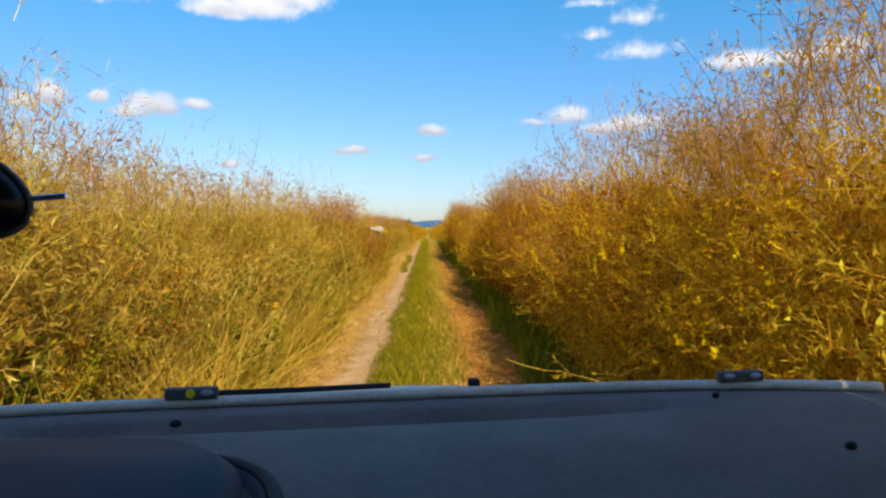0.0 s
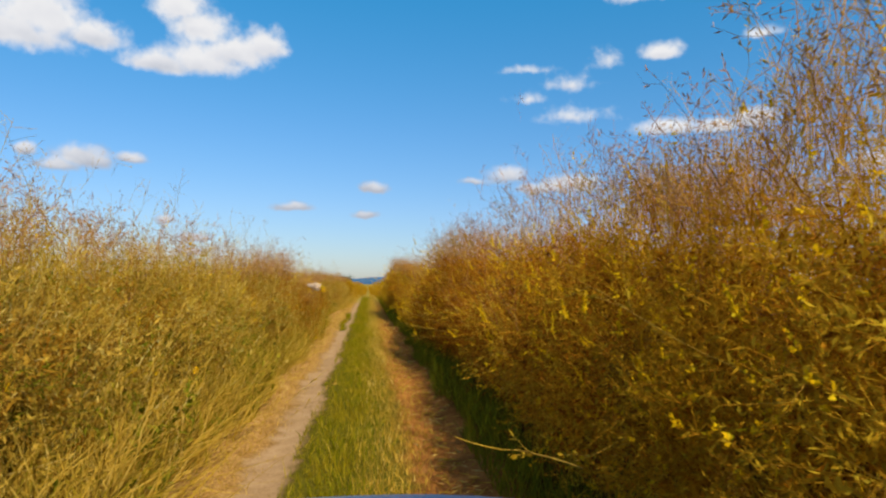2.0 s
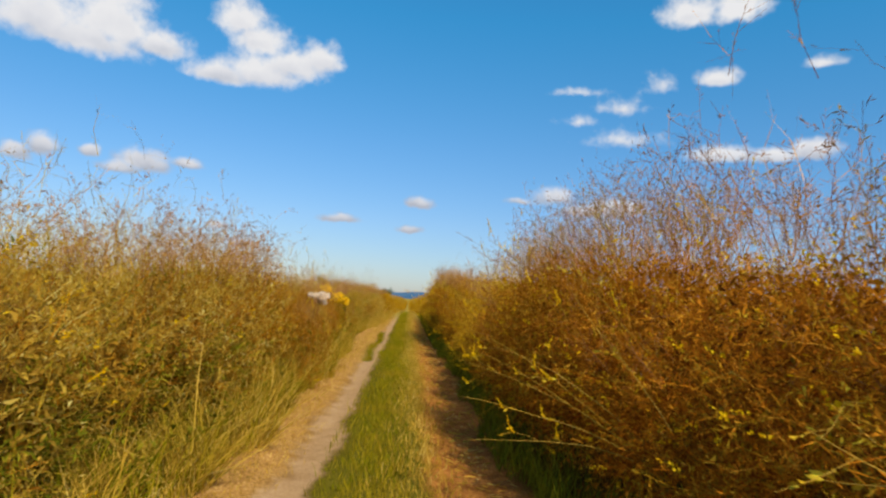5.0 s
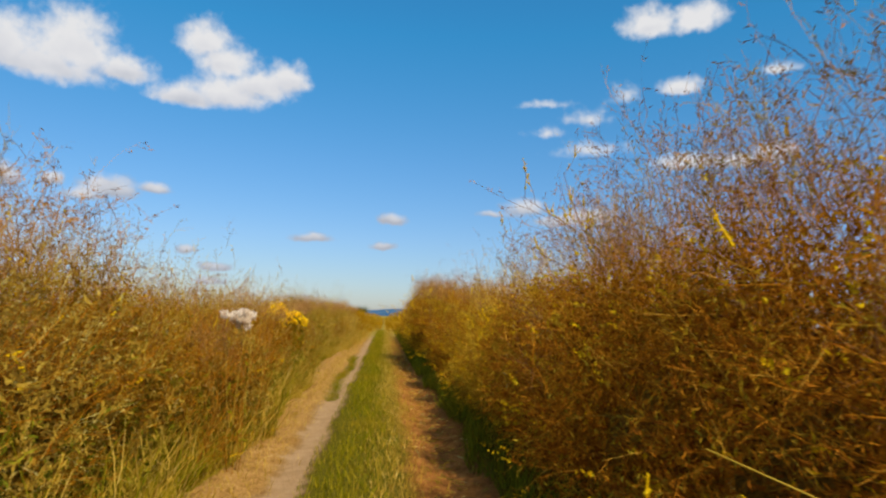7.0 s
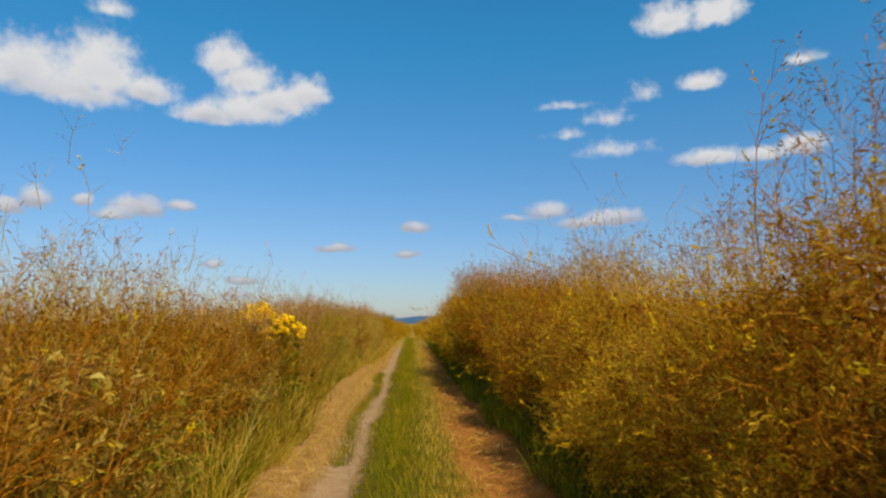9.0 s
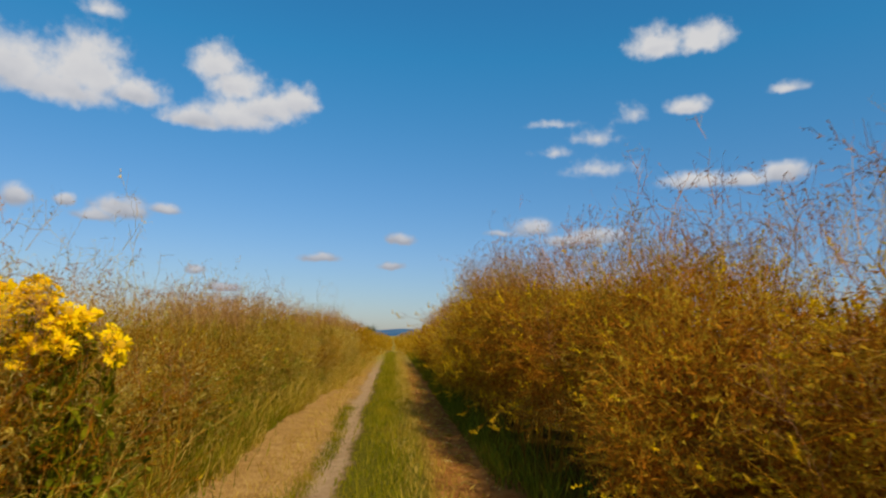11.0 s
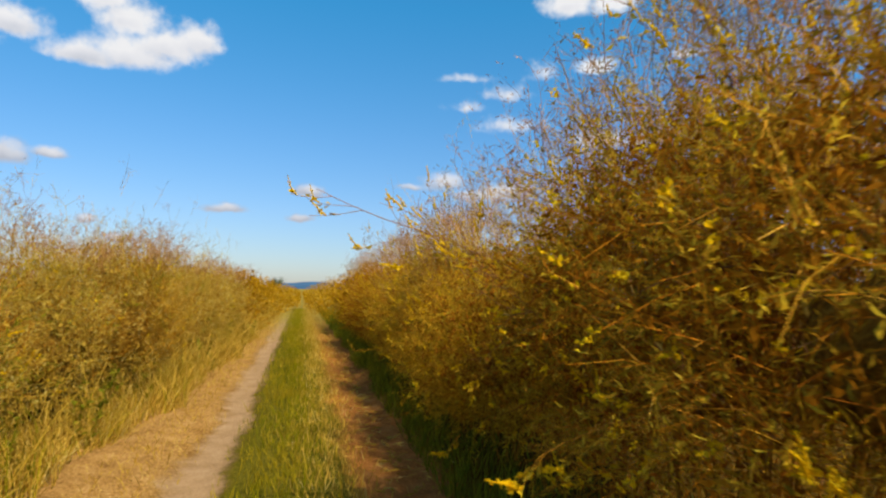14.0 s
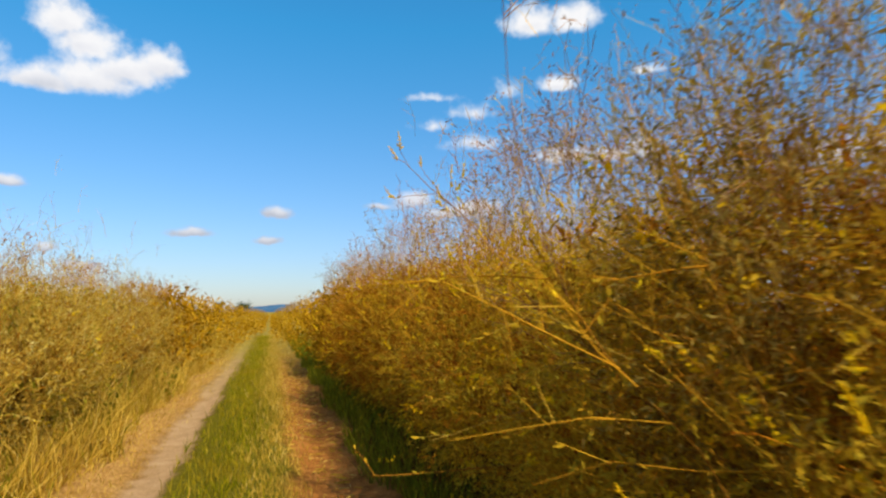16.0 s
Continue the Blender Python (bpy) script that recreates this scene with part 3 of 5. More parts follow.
def green_weed(seed, high=0.8, shoots=4, leaves=13):
    """A leafy green weed of the verge."""
    rng = np.random.RandomState(seed)
    root = new("green_weed")
    az = rng.uniform(0, 2 * np.pi, shoots)
    start = np.stack([np.cos(az) * 0.04, np.sin(az) * 0.04, np.full(shoots, -0.02)], 1)
    way = np.stack([np.cos(az) * 0.3, np.sin(az) * 0.3, np.ones(shoots)], 1)
    main = grow(rng, start, way, high * rng.uniform(0.7, 1.0, shoots), 6, 0.10, 0.05)
    for line in main:
        put("stem", np_mesh("stem", *tubes(line[None], 0.006, 0.003, 5)), GREEN, root)
    p, d, u = along(rng, main, leaves, 0.15, 1.0)
    l = rng.uniform(0.08, 0.16, len(p)) * (1.2 - 0.6 * u)
    out = any_way(rng, len(p))
    out[:, 2] = np.abs(out[:, 2]) * 0.5
    mass(put("foliage", np_mesh("foliage", *broad_leaves(rng, p, out + d * 0.3, l, l * rng.uniform(0.35, 0.55, len(p)))), GREEN, root, "broad green leaves"))
    return root


def daisy_heads(rng, at, size, petals=13):
    """Ray flowers: petals round a domed disc. Returns petals and discs."""
    n = len(at)
    face = unit(any_way(rng, n) * 0.7 + np.array([0.35, -0.45, 0.8]))
    u = unit(np.cross(face, any_way(rng, n)))
    w = np.cross(face, u)
    ang = np.linspace(0, 2 * np.pi, petals, endpoint=False)
    ray = u[:, None] * np.cos(ang)[:, None] + w[:, None] * np.sin(ang)[:, None] + face[:, None] * 0.15
    root = at[:, None] + ray * (size * 0.22)[:, None, None]
    pet = leaflets(rng, root.reshape(-1, 3), ray.reshape(-1, 3), np.repeat(size * 0.42, petals), np.repeat(size * 0.27, petals))
    ring = at[:, None] + ray * (size * 0.24)[:, None, None]
    v = np.concatenate([ring, (at + face * (size * 0.14)[:, None])[:, None]], 1)
    k = petals + 1
    base = (np.arange(n) * k)[:, None]
    i = np.arange(petals)
    f = np.stack([base + i, base + (i + 1) % petals, np.broadcast_to(base + petals, (n, petals))], -1).reshape(-1, 3)
    return pet, (v.reshape(-1, 3), f)


def golden_flowers(seed, high, spread, heads, size, deep=0.3):
    """A stand of tall golden daisies."""
    rng = np.random.RandomState(seed)
    root = new("golden_daisy")
    n = heads
    az, r = rng.uniform(0, 2 * np.pi, n), spread * np.sqrt(rng.uniform(0, 1, n))
    start = np.stack([np.cos(az) * r * 0.35, np.sin(az) * r * 0.35, np.full(n, -0.02)], 1)
    tip = np.stack([np.cos(az) * r, np.sin(az) * r, high - deep * ((r / spread) ** 2 * 0.7 + rng.uniform(0, 0.45, n))], 1)
    t = np.linspace(0, 1, 6)[None, :, None]
    main = start[:, None] * (1 - t) + tip[:, None] * t + np.sin(t * np.pi) * rng.normal(size=(n, 1, 3)) * 0.03
    mass(put("greenery", np_mesh("greenery", *tubes(main, 0.005, 0.003)), GRASS, root))
    p, d, u = along(rng, main, 7, 0.1, 0.9)
    l = rng.uniform(0.07, 0.14, len(p))
    mass(put("foliage", np_mesh("foliage", *broad_leaves(rng, p, any_way(rng, len(p), 0.2), l, l * 0.3)), GRASS, root))
    for i in range(n):
        pet, disc = daisy_heads(rng, tip[i:i + 1], np.full(1, size) * rng.uniform(0.8, 1.2))
        head = put("flower_head", np_mesh("flower_head", *pet), ORANGE, root, "orange-yellow petals")
        put("disc", np_mesh("disc", *disc), DISC, head)
    return root


def thistle(seed, high, heads):
    """A thistle whose heads have burst into one clump of white down."""
    rng = np.random.RandomState(seed)
    root = new("thistle")
    main = grow(rng, np.array([[0.0, 0, -0.02], [0.03, 0, -0.02], [-0.03, 0.02, -0.02]]), np.array([[0.02, 0, 1], [0.05, 0.02, 1.0], [-0.06, -0.02, 1.0]]),
                np.array([0.9, 0.84, 0.82]) * high, 7, 0.05, 0.03)
    for line in main:
        put("stem", np_mesh("stem", *tubes(line[None], 0.006, 0.003, 5)), STRAW, root)
    crown = any_way(rng, heads, 0.35) * np.array([0.15, 0.09, 0.05]) * rng.uniform(0.45, 1.0, (heads, 1)) + np.array([0.0, 0, high * 0.93])
    crown[-3:, 2] -= rng.uniform(0.06, 0.13, 3)
    foot = main[np.arange(heads) % 3, -2]
    t = np.linspace(0, 1, 4)[None, :, None]
    side = foot[:, None] * (1 - t) + crown[:, None] * t
    mass(put("flower_stalk_growth", np_mesh("flower_stalk_growth", *tubes(side, 0.003, 0.002, 4)), STRAW, root))
    p, d, u = along(rng, main, 9, 0.1, 0.8)
    l = rng.uniform(0.09, 0.17, len(p))
    mass(put("foliage", np_mesh("foliage", *broad_leaves(rng, p, any_way(rng, len(p)), l, l * 0.22)), GRASS, root))
    for c in crown:
        k = 300
        l = rng.uniform(0.030, 0.050) * rng.uniform(0.5, 1.0, k)
        at = c[None] + rng.normal(size=(k, 3)) * 0.010
        put("down_tuft", np_mesh("down_tuft", *leaflets(rng, at, any_way(rng, k, 0.25), l, l * 0.22)), WHITE_FLUFF, root, "tuft of white down")
    return root


def bare_branch(name, seed, start, way, length, bends, mat, thick=0.006, side_shoots=5, spikes=0, lift=0.0):
    """One long loose branch that hangs over the track, with a few side shoots."""
    rng = np.random.RandomState(seed)
    root = new(name)
    root.location = start
    main = grow(rng, np.zeros((1, 3)), np.array([way], dtype=float), np.array([length]), 9, bends, lift)
    p, d, u = along(rng, main, side_shoots, 0.25, 1.0)
    side = grow(rng, p, d * 0.7 + any_way(rng, len(p)) * 0.6, length * rng.uniform(0.1, 0.3, len(p)), 4, 0.15, lift)
    put("main_shoot", np_mesh("main_shoot", *tubes(main, thick, thick * 0.35, 5)), mat, root)
    for line in side:
        put("side_shoot", np_mesh("side_shoot", *tubes(line[None], thick * 0.4, thick * 0.2, 4)), mat, root)
    p, d, u = along(rng, side, 4, 0.2, 1.0)
    l = rng.uniform(0.02, 0.045, len(p))
    mass(put("foliage", np_mesh("foliage", *leaflets(rng, p, d + any_way(rng, len(p)) * 0.6, l, l * 0.4)), LEAF, root))
    if spikes:
        q, d, u = along(rng, side, max(1, spikes // len(side)), 0.6, 1.0)
        for k in range(len(q)):
            ob = new("flower_spike", SPIKES[k % 4])
            ob.parent = root
            ob.matrix_basis = Matrix.LocRotScale(Vector(q[k]), (Vector(d[k]) + Vector((0, 0, 0.6))).to_track_quat("Z", "X"), Vector((1, 1, 1)) * rng.uniform(0.8, 1.4))
            tagged(ob, "bright yellow flower spike")
    return root


def lay(ob, x, y, scale=1.0, turn=0.0, z=None):
    ob.matrix_basis = pose(x, y, ground_z(x, y) if z is None else z, 0, 0, turn) @ Matrix.Scale(scale, 4)
    return ob


def lay_copy(ob, x, y, scale, turn, tilt=(0.0, 0.0)):
    m = pose(x, y, ground_z(x, y), tilt[0], tilt[1], turn)
    ob.scale = (scale, scale, scale)
    made = copy_thing(ob, m)
    return made


# ---- mounds of growth on both sides of the track ----
bushes = [sweet_clover(11, 7, 13, 1.75, 12, 9, twig_mat=GOLD_TWIG, blossom=170, low=0.2), sweet_clover(12, 8, 12, 1.68, 20, 8, twig_mat=GOLD_TWIG, blossom=190, low=0.2), sweet_clover(13, 7, 14, 1.82, 5, 10, leaf=DRY_LEAF, blossom=260, low=0.36), sweet_clover(14, 7, 13, 1.70, 4, 9, leaf=DRY_LEAF, twig_mat=GOLD_TWIG, blossom=240, low=0.34)]
for b in bushes:
    tagged(b, "tall golden brown sweet clover bush with thin twigs and yellow flowers", "wild plant", "clover bushes along the track")
podded_bushes = [sweet_clover(17, 8, 13, 1.95, 9, 10, 5, 1.2, 0.9, POD_LEAF, SEED, 90, 0.25, 1.3)]
for b in podded_bushes:
    tagged(b, "tall willowy clover bush hung with pale pods", "wild plant", "clover bushes along the track")
rusty_bushes = [sweet_clover(24, 5, 11, 1.5, 3, 8, 3, 0.8, 1.0, RUST_LEAF, blossom=12), sweet_clover(25, 5, 11, 1.45, 5, 8, 3, 0.8, 1.0, RUST_LEAF)]
for b in rusty_bushes:
    tagged(b, "slender rusty brown sweet clover gone to seed", "wild plant", "clover in the meadow")
thin_bushes = [sweet_clover(21, 5, 11, 1.5, 5, 8, 3, 0.8, 1.0, MEADOW_LEAF, MEADOW_TWIG, 20), sweet_clover(22, 5, 11, 1.42, 8, 7, 3, 0.8, 1.0, MEADOW_LEAF, MEADOW_TWIG), sweet_clover(23, 5, 10, 1.55, 3, 9, 3, 0.8, 1.0, MEADOW_LEAF, MEADOW_TWIG)]
for b in thin_bushes:
    tagged(b, "slender golden brown sweet clover gone to seed", "wild plant", "clover in the meadow")

rng = random.Random(5)
y = 1.9
spots = []
while y < 47:
    spots.append((hedge_edge(y) + 0.62 + rng.uniform(-0.06, 0.25), y, rng.choice((1, 0, 1) if y < 7 or 17 < y < 21 or y > 33 else (2, 3) if 8 < y < 16 else (1, 2, 3)), hedge_top(y) / 1.98 * rng.uniform(0.88, 1.06)))
    y += rng.uniform(0.8, 1.2)
for y, s in ((2.9, 1.12), (11.4, 1.08), (12.3, 1.1), (26.8, 1.1), (27.9, 1.14), (30.5, 1.12), (31.3, 1.1), (35.9, 1.1)):
    spots.append((hedge_edge(y) + 0.85, y, 0 if y < 5 or y > 34 else 3, s))
for y in (-1.6, -0.9):
    spots.append((1.6 + 0.2 * math.sin(9 * y), y, 2, 1.2))
for y, s in ((28.9, 1.06), (29.7, 1.10), (34.6, 0.98), (13.9, 1.0)):
    spots.append((hedge_edge(y) + 0.85, y, 4, s))
for x, y, k, s in spots:
    lay_copy((bushes + podded_bushes)[k], x, y, s, rng.uniform(0, 360), (rng.uniform(-4, 4), rng.uniform(-8, 2)))
for k, b in enumerate(bushes + podded_bushes):
    b.scale = (1, 1, 1)
    lay(b, 2.4 + 0.5 * k, -2.2 - 0.9 * k, 1.0, 40 * k)

spots = []
y = 1.2
while y < 47:
    spots.append((meadow_edge(y) - 0.65 - rng.uniform(0, 0.5), y, meadow_top(y) / 1.62 * rng.uniform(0.80, 1.12)))
    y += rng.uniform(0.6, 1.0)
y = 2.5
while y < 47:
    spots.append((meadow_edge(y) - 1.7 - rng.uniform(0, 0.8), y, meadow_top(y) / 1.55 * rng.uniform(0.9, 1.25)))
    y += rng.uniform(1.8, 3.0)
for x, y, s in spots:
    lay_copy(rng.choice(rusty_bushes if 11.5 < y + rng.uniform(-2, 2) < 25 else thin_bushes), x, y, s, rng.uniform(0, 360), (rng.uniform(-4, 4), rng.uniform(-3, 6)))
for k, b in enumerate(thin_bushes + rusty_bushes):
    b.scale = (1, 1, 1)
    lay(b, -2.6 - 0.5 * k, -1.0 - 0.8 * k, 1.0, 70 * k)


def golden_stretch(y):
    """1 where the thicket is golden, 0 where it has dried to a dark brown."""
    return np.clip(0.5 + 1.2 * (np.exp(-((y - 1.5) / 4.2) ** 2) + 0.8 * np.exp(-((y - 18.6) / 4.0) ** 2) + 0.95 * np.exp(-((y - 35) / 6.0) ** 2) - 0.5), 0, 1)


def billow(p):
    """Uneven swelling of the mounds, a hand to a forearm across."""
    x, y, z = p[:, 0], p[:, 1], p[:, 2]
    return 0.075 * np.sin(y * 4.9 + 1.7 * np.sin(z * 3.1)) * np.sin(z * 5.7 + 1.3 * np.sin(y * 2.7 + x)) + 0.04 * np.sin(y * 11 + 2 * np.sin(x * 7 + z * 5)) * np.sin(z * 12 + y)


class Mounds:
    """A row of overlapping mounds: centres, half widths, upper and lower half heights."""

    def __init__(self, seed, side, edge, top, y0, y1, step, wide, deep, waist, rough, under=0.0):
        r = random.Random(seed)
        rows, y = [], y0
        while y < y1:
            t = top(y) * r.uniform(1.0 - rough, 1.02)
            d = r.uniform(*deep)
            zc = t * r.uniform(*waist)
            if under:
                zc += 0.26 * t * bell(y, 27, 4.5)
            rows.append((side * (edge(y) * side + r.uniform(-0.06, 0.26) + d), y, zc, d, r.uniform(*wide), t - zc, zc * (1.0 - under * bell(y, 27, 4.5))))
            rows.append((side * (edge(y) * side + r.uniform(0.5, 0.9) + d), y + step[0] * 0.5, zc, d, r.uniform(*wide), (t - zc) * 1.06, zc * 1.2))
            y += r.uniform(*step)
        self.m = np.array(rows)
        self.side = side

    def inside(self, p):
        """How far out each place lies in its mound: 0 in the middle, 1 on the skin."""
        best = np.full(len(p), 9.0)
        for cx, cy, cz, rx, ry, up, low in self.m:
            near = np.abs(p[:, 1] - cy) < ry * 1.1
            q = p[near]
            rz = np.where(q[:, 2] > cz, up, low)
            f = np.sqrt(((q[:, 0] - cx) / rx) ** 2 + ((q[:, 1] - cy) / ry) ** 2 + ((q[:, 2] - cz) / rz) ** 2)
            best[near] = np.minimum(best[near], f)
        return best

    def skin(self, rs, n, thick, reach=1.0):
        """Places in the outer skin on the sides that face the track, and the way out of the mound there."""
        row = rs.randint(0, len(self.m) // 2, n * 3) * 2
        m = self.m[np.where(rs.uniform(0, 1, n * 3) < 0.68, row, row + 1)]
        d = any_way(rs, len(m))
        face = d @ np.array([-self.side * 0.75, -0.35, 0.55])
        keep = face > -0.15
        m, d = m[keep], d[keep]
        r = np.stack([m[:, 3], m[:, 4], np.where(d[:, 2] > 0, m[:, 5], m[:, 6])], 1)
        rho = reach - rs.exponential(thick, len(m))
        p = m[:, :3] + d * r * (rho + billow(m[:, :3] + d * r))[:, None]
        f = self.inside(p)
        seen = ((p[:, 1] > 1.2) & (p[:, 1] < 43)) | (rs.uniform(0, 1, len(p)) < 0.35)
        keep = (f > rho - 0.10) & (p[:, 2] > 0.02) & (rho > 0.5) & seen
        return p[keep][:n], unit(d / r)[keep][:n]

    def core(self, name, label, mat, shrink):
        """Solid lumps added inside each mound, to close gaps and throw shade."""
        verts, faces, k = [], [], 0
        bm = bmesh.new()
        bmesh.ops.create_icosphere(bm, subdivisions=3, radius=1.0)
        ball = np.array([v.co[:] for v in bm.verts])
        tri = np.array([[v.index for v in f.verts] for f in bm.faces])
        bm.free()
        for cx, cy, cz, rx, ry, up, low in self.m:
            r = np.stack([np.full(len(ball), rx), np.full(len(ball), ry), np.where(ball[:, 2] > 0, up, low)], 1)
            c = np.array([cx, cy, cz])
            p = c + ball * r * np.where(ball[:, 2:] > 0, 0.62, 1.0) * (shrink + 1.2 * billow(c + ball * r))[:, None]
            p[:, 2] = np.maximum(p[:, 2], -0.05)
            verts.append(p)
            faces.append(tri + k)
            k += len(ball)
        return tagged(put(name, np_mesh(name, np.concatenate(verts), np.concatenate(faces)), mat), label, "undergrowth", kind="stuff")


def sprays(name, label, seed, p, out, length, leaves, leaf_len, slim, twig_mat, leaf_mat, rise=0.35, droop=-0.10, blossom=0.0, fork=3):
    """Sprigs that arch out of the skin at the places p, each with fine side twigs and small leaves, some with a spike of flowers."""
    rs = np.random.RandomState(seed)
    n = len(p)
    root = tagged(new(name), label, "undergrowth", kind="stuff")
    way = out * 0.75 + np.array([0, 0, rise]) + any_way(rs, n) * 0.75
    line = grow(rs, p - out * 0.10, way, length * rs.uniform(0.6, 1.3, n), 3, 0.26, droop)
    a, d, _ = along(rs, line, fork, 0.2, 0.95)
    side = grow(rs, a, d * 0.7 + any_way(rs, len(a)) * 0.8, length * rs.uniform(0.2, 0.5, len(a)), 2, 0.0)
    v, f = join(ribbons(rs, line, 0.0040, 0.0016), ribbons(rs, side, 0.0024, 0.0012))
    mass(put("twig_tangle", np_mesh("twig_tangle", v, f), twig_mat, root))
    a, d, _ = along(rs, line, leaves // 2, 0.15, 1.0)
    b, e, _ = along(rs, side, max(1, leaves // (2 * fork)), 0.1, 1.0)
    a, d = np.concatenate([a, b]), np.concatenate([d, e])
    l = leaf_len * rs.uniform(0.6, 1.35, len(a))
    mass(put("foliage", np_mesh("foliage", *slips(rs, a, d * 0.7 + any_way(rs, len(a)) * 0.9, l, l * slim * rs.uniform(0.7, 1.4, len(a)))), leaf_mat, root))
    if blossom:
        pick = rs.uniform(0, 1, n) < blossom
        tip, way = line[pick, -1], unit(line[pick, -1] - line[pick, -2])
        size = rs.uniform(0.06, 0.13, len(tip))
        axis = grow(rs, tip, way + np.array([0, 0, 0.25]), size, 4, 0.30, 0.05)
        q, d, u = along(rs, axis, 10, 0.0, 1.0)
        l = rs.uniform(0.014, 0.022, len(q)) * (1.3 - 0.6 * u)
        mass(put("blossom", np_mesh("blossom", *leaflets(rs, q, d * 0.6 + any_way(rs, len(q)) * 0.9, l, l * 0.7)), FLOWER, root, "bright yellow flower spikes"))
    return root


def thicket(name, label, seed, n_leaf, place, leaf_len, leaf_mat, slim=1.0):
    """Loose fine growth over and behind the single bushes."""
    rs = np.random.RandomState(seed)
    root = tagged(new(name), label, "undergrowth", kind="stuff")
    p = place(rs, n_leaf)
    n_leaf = len(p)
    l = rs.uniform(0.6, 1.3, n_leaf) * leaf_len
    mass(put("foliage", np_mesh("foliage", *leaflets(rs, p, any_way(rs, n_leaf, 0.5), l, l * slim * rs.uniform(0.13, 0.32, n_leaf))), leaf_mat, root))
    return root


def split(rs, p, out, share):
    """Two sets of places: a share that is given for each place, and the rest."""
    pick = rs.uniform(0, 1, len(p)) < share
    return (p[pick], out[pick]), (p[~pick], out[~pick])


def dense_top(y):
    return hedge_top(y) - 0.07 + 0.15 * bell(y, 27.5, 3.5) + 0.10 * bell(y, 12, 2) - 0.20 * bell(y, 33.3, 2.2) - 0.08 * bell(y, 19, 3)


hedge = Mounds(7, 1, hedge_edge, dense_top, -2.2, 50, (0.8, 1.3), (0.55, 0.95), (0.60, 0.95), (0.40, 0.48), 0.16, 0.22)
# opaque lumps under the sprays, added so that the thicket casts shade
hedge.core("thicket_heart", "solid brown lumps added inside the clover thicket to block light", CORE_FILLER, 0.44)
rs = np.random.RandomState(31)
p, out = hedge.skin(rs, 36000, 0.17, 1.03)
(gp, go), (bp, bo) = split(rs, p, out, 0.10 + 0.70 * golden_stretch(p[:, 1]) + 0.15 * np.exp(-((p[:, 1] - 3) / 2.5) ** 2))
keep = bp[:, 2] > (0.55 + 0.35 * np.exp(-((bp[:, 1] - 27) / 4.5) ** 2)) * rs.uniform(0.2, 1.2, len(bp))
bp, bo = bp[keep], bo[keep]
olive = 0.75 * np.exp(-((bp[:, 1] - 26.5) / 4.6) ** 6) + 0.3 * np.exp(-((bp[:, 1] - 38) / 3.5) ** 4) + 0.12
(op, oo), (bp, bo) = split(rs, bp, bo, olive)
sprays("golden_thicket", "dense golden sprays of clover with small leaves and yellow flowers", 32, gp, go, 0.28, 22, 0.031, 0.19, GOLD_TWIG, LEAF, blossom=0.17)
sprays("brown_thicket", "dense rusty brown sprays of dried clover", 33, bp, bo, 0.28, 22, 0.031, 0.19, TWIG, DRY_LEAF, blossom=0.07)
sprays("olive_thicket", "dense olive sprays of clover with yellow flower spikes", 34, op, oo, 0.28, 22, 0.031, 0.19, TWIG, OLIVE_LEAF, blossom=0.22)


def inner_growth(name, label, seed, p, leaf_len, mat):
    """Larger withered leaves that close the depth of the mounds."""
    rs = np.random.RandomState(seed)
    root = tagged(new(name), label, "undergrowth", kind="stuff")
    l = leaf_len * rs.uniform(0.6, 1.3, len(p))
    mass(put("foliage", np_mesh("foliage", *slips(rs, p, any_way(rs, len(p), 0.2), l, l * rs.uniform(0.18, 0.36, len(p)))), mat, root))


p, out = hedge.skin(rs, 180000, 0.15, 0.90)
(gp, _), (bp, _) = split(rs, p, out, 0.85 * golden_stretch(p[:, 1]) ** 2)
inner_growth("inner_growth", "withered brown growth inside the clover thicket", 35, bp, 0.055, DRY_LEAF)
inner_growth("yellow_inner_growth", "yellowing growth inside the clover thicket", 38, gp, 0.055, LEAF)


def bulk_place(rs, n):
    y = rs.uniform(1.5, 49, n)
    return np.stack([HEDGE_EDGE(y) + rs.uniform(0.55, 2.8, n), y, HEDGE_TOP(y) * rs.uniform(0.40, 0.80, n)], 1)


inner_growth("deep_growth", "close brown growth behind the front of the thicket", 37, bulk_place(rs, 80000), 0.085, DRY_LEAF)


def fringe_place(rs, n, edge, top, side, over):
    """The hazy upper edge of the growth."""
    y = np.where(rs.uniform(0, 1, n) < 0.6, rs.uniform(0.5, 48, n), rs.choice((2.8, 11.5, 12.5, 26.8, 28.5, 35.5), n) + rs.normal(0, 1.1, n))
    x = side * (side * edge(y) + 0.30 + rs.exponential(0.5, n))
    clump = 0.25 + 0.9 * np.clip(np.sin(y * 3.1 + 2 * np.sin(x * 4)) * np.sin(y * 1.3 + x), 0, 1)
    return np.stack([x, y, top(y) * 0.86 + over * np.minimum(rs.exponential(0.6, n), 2.0) * clump], 1)


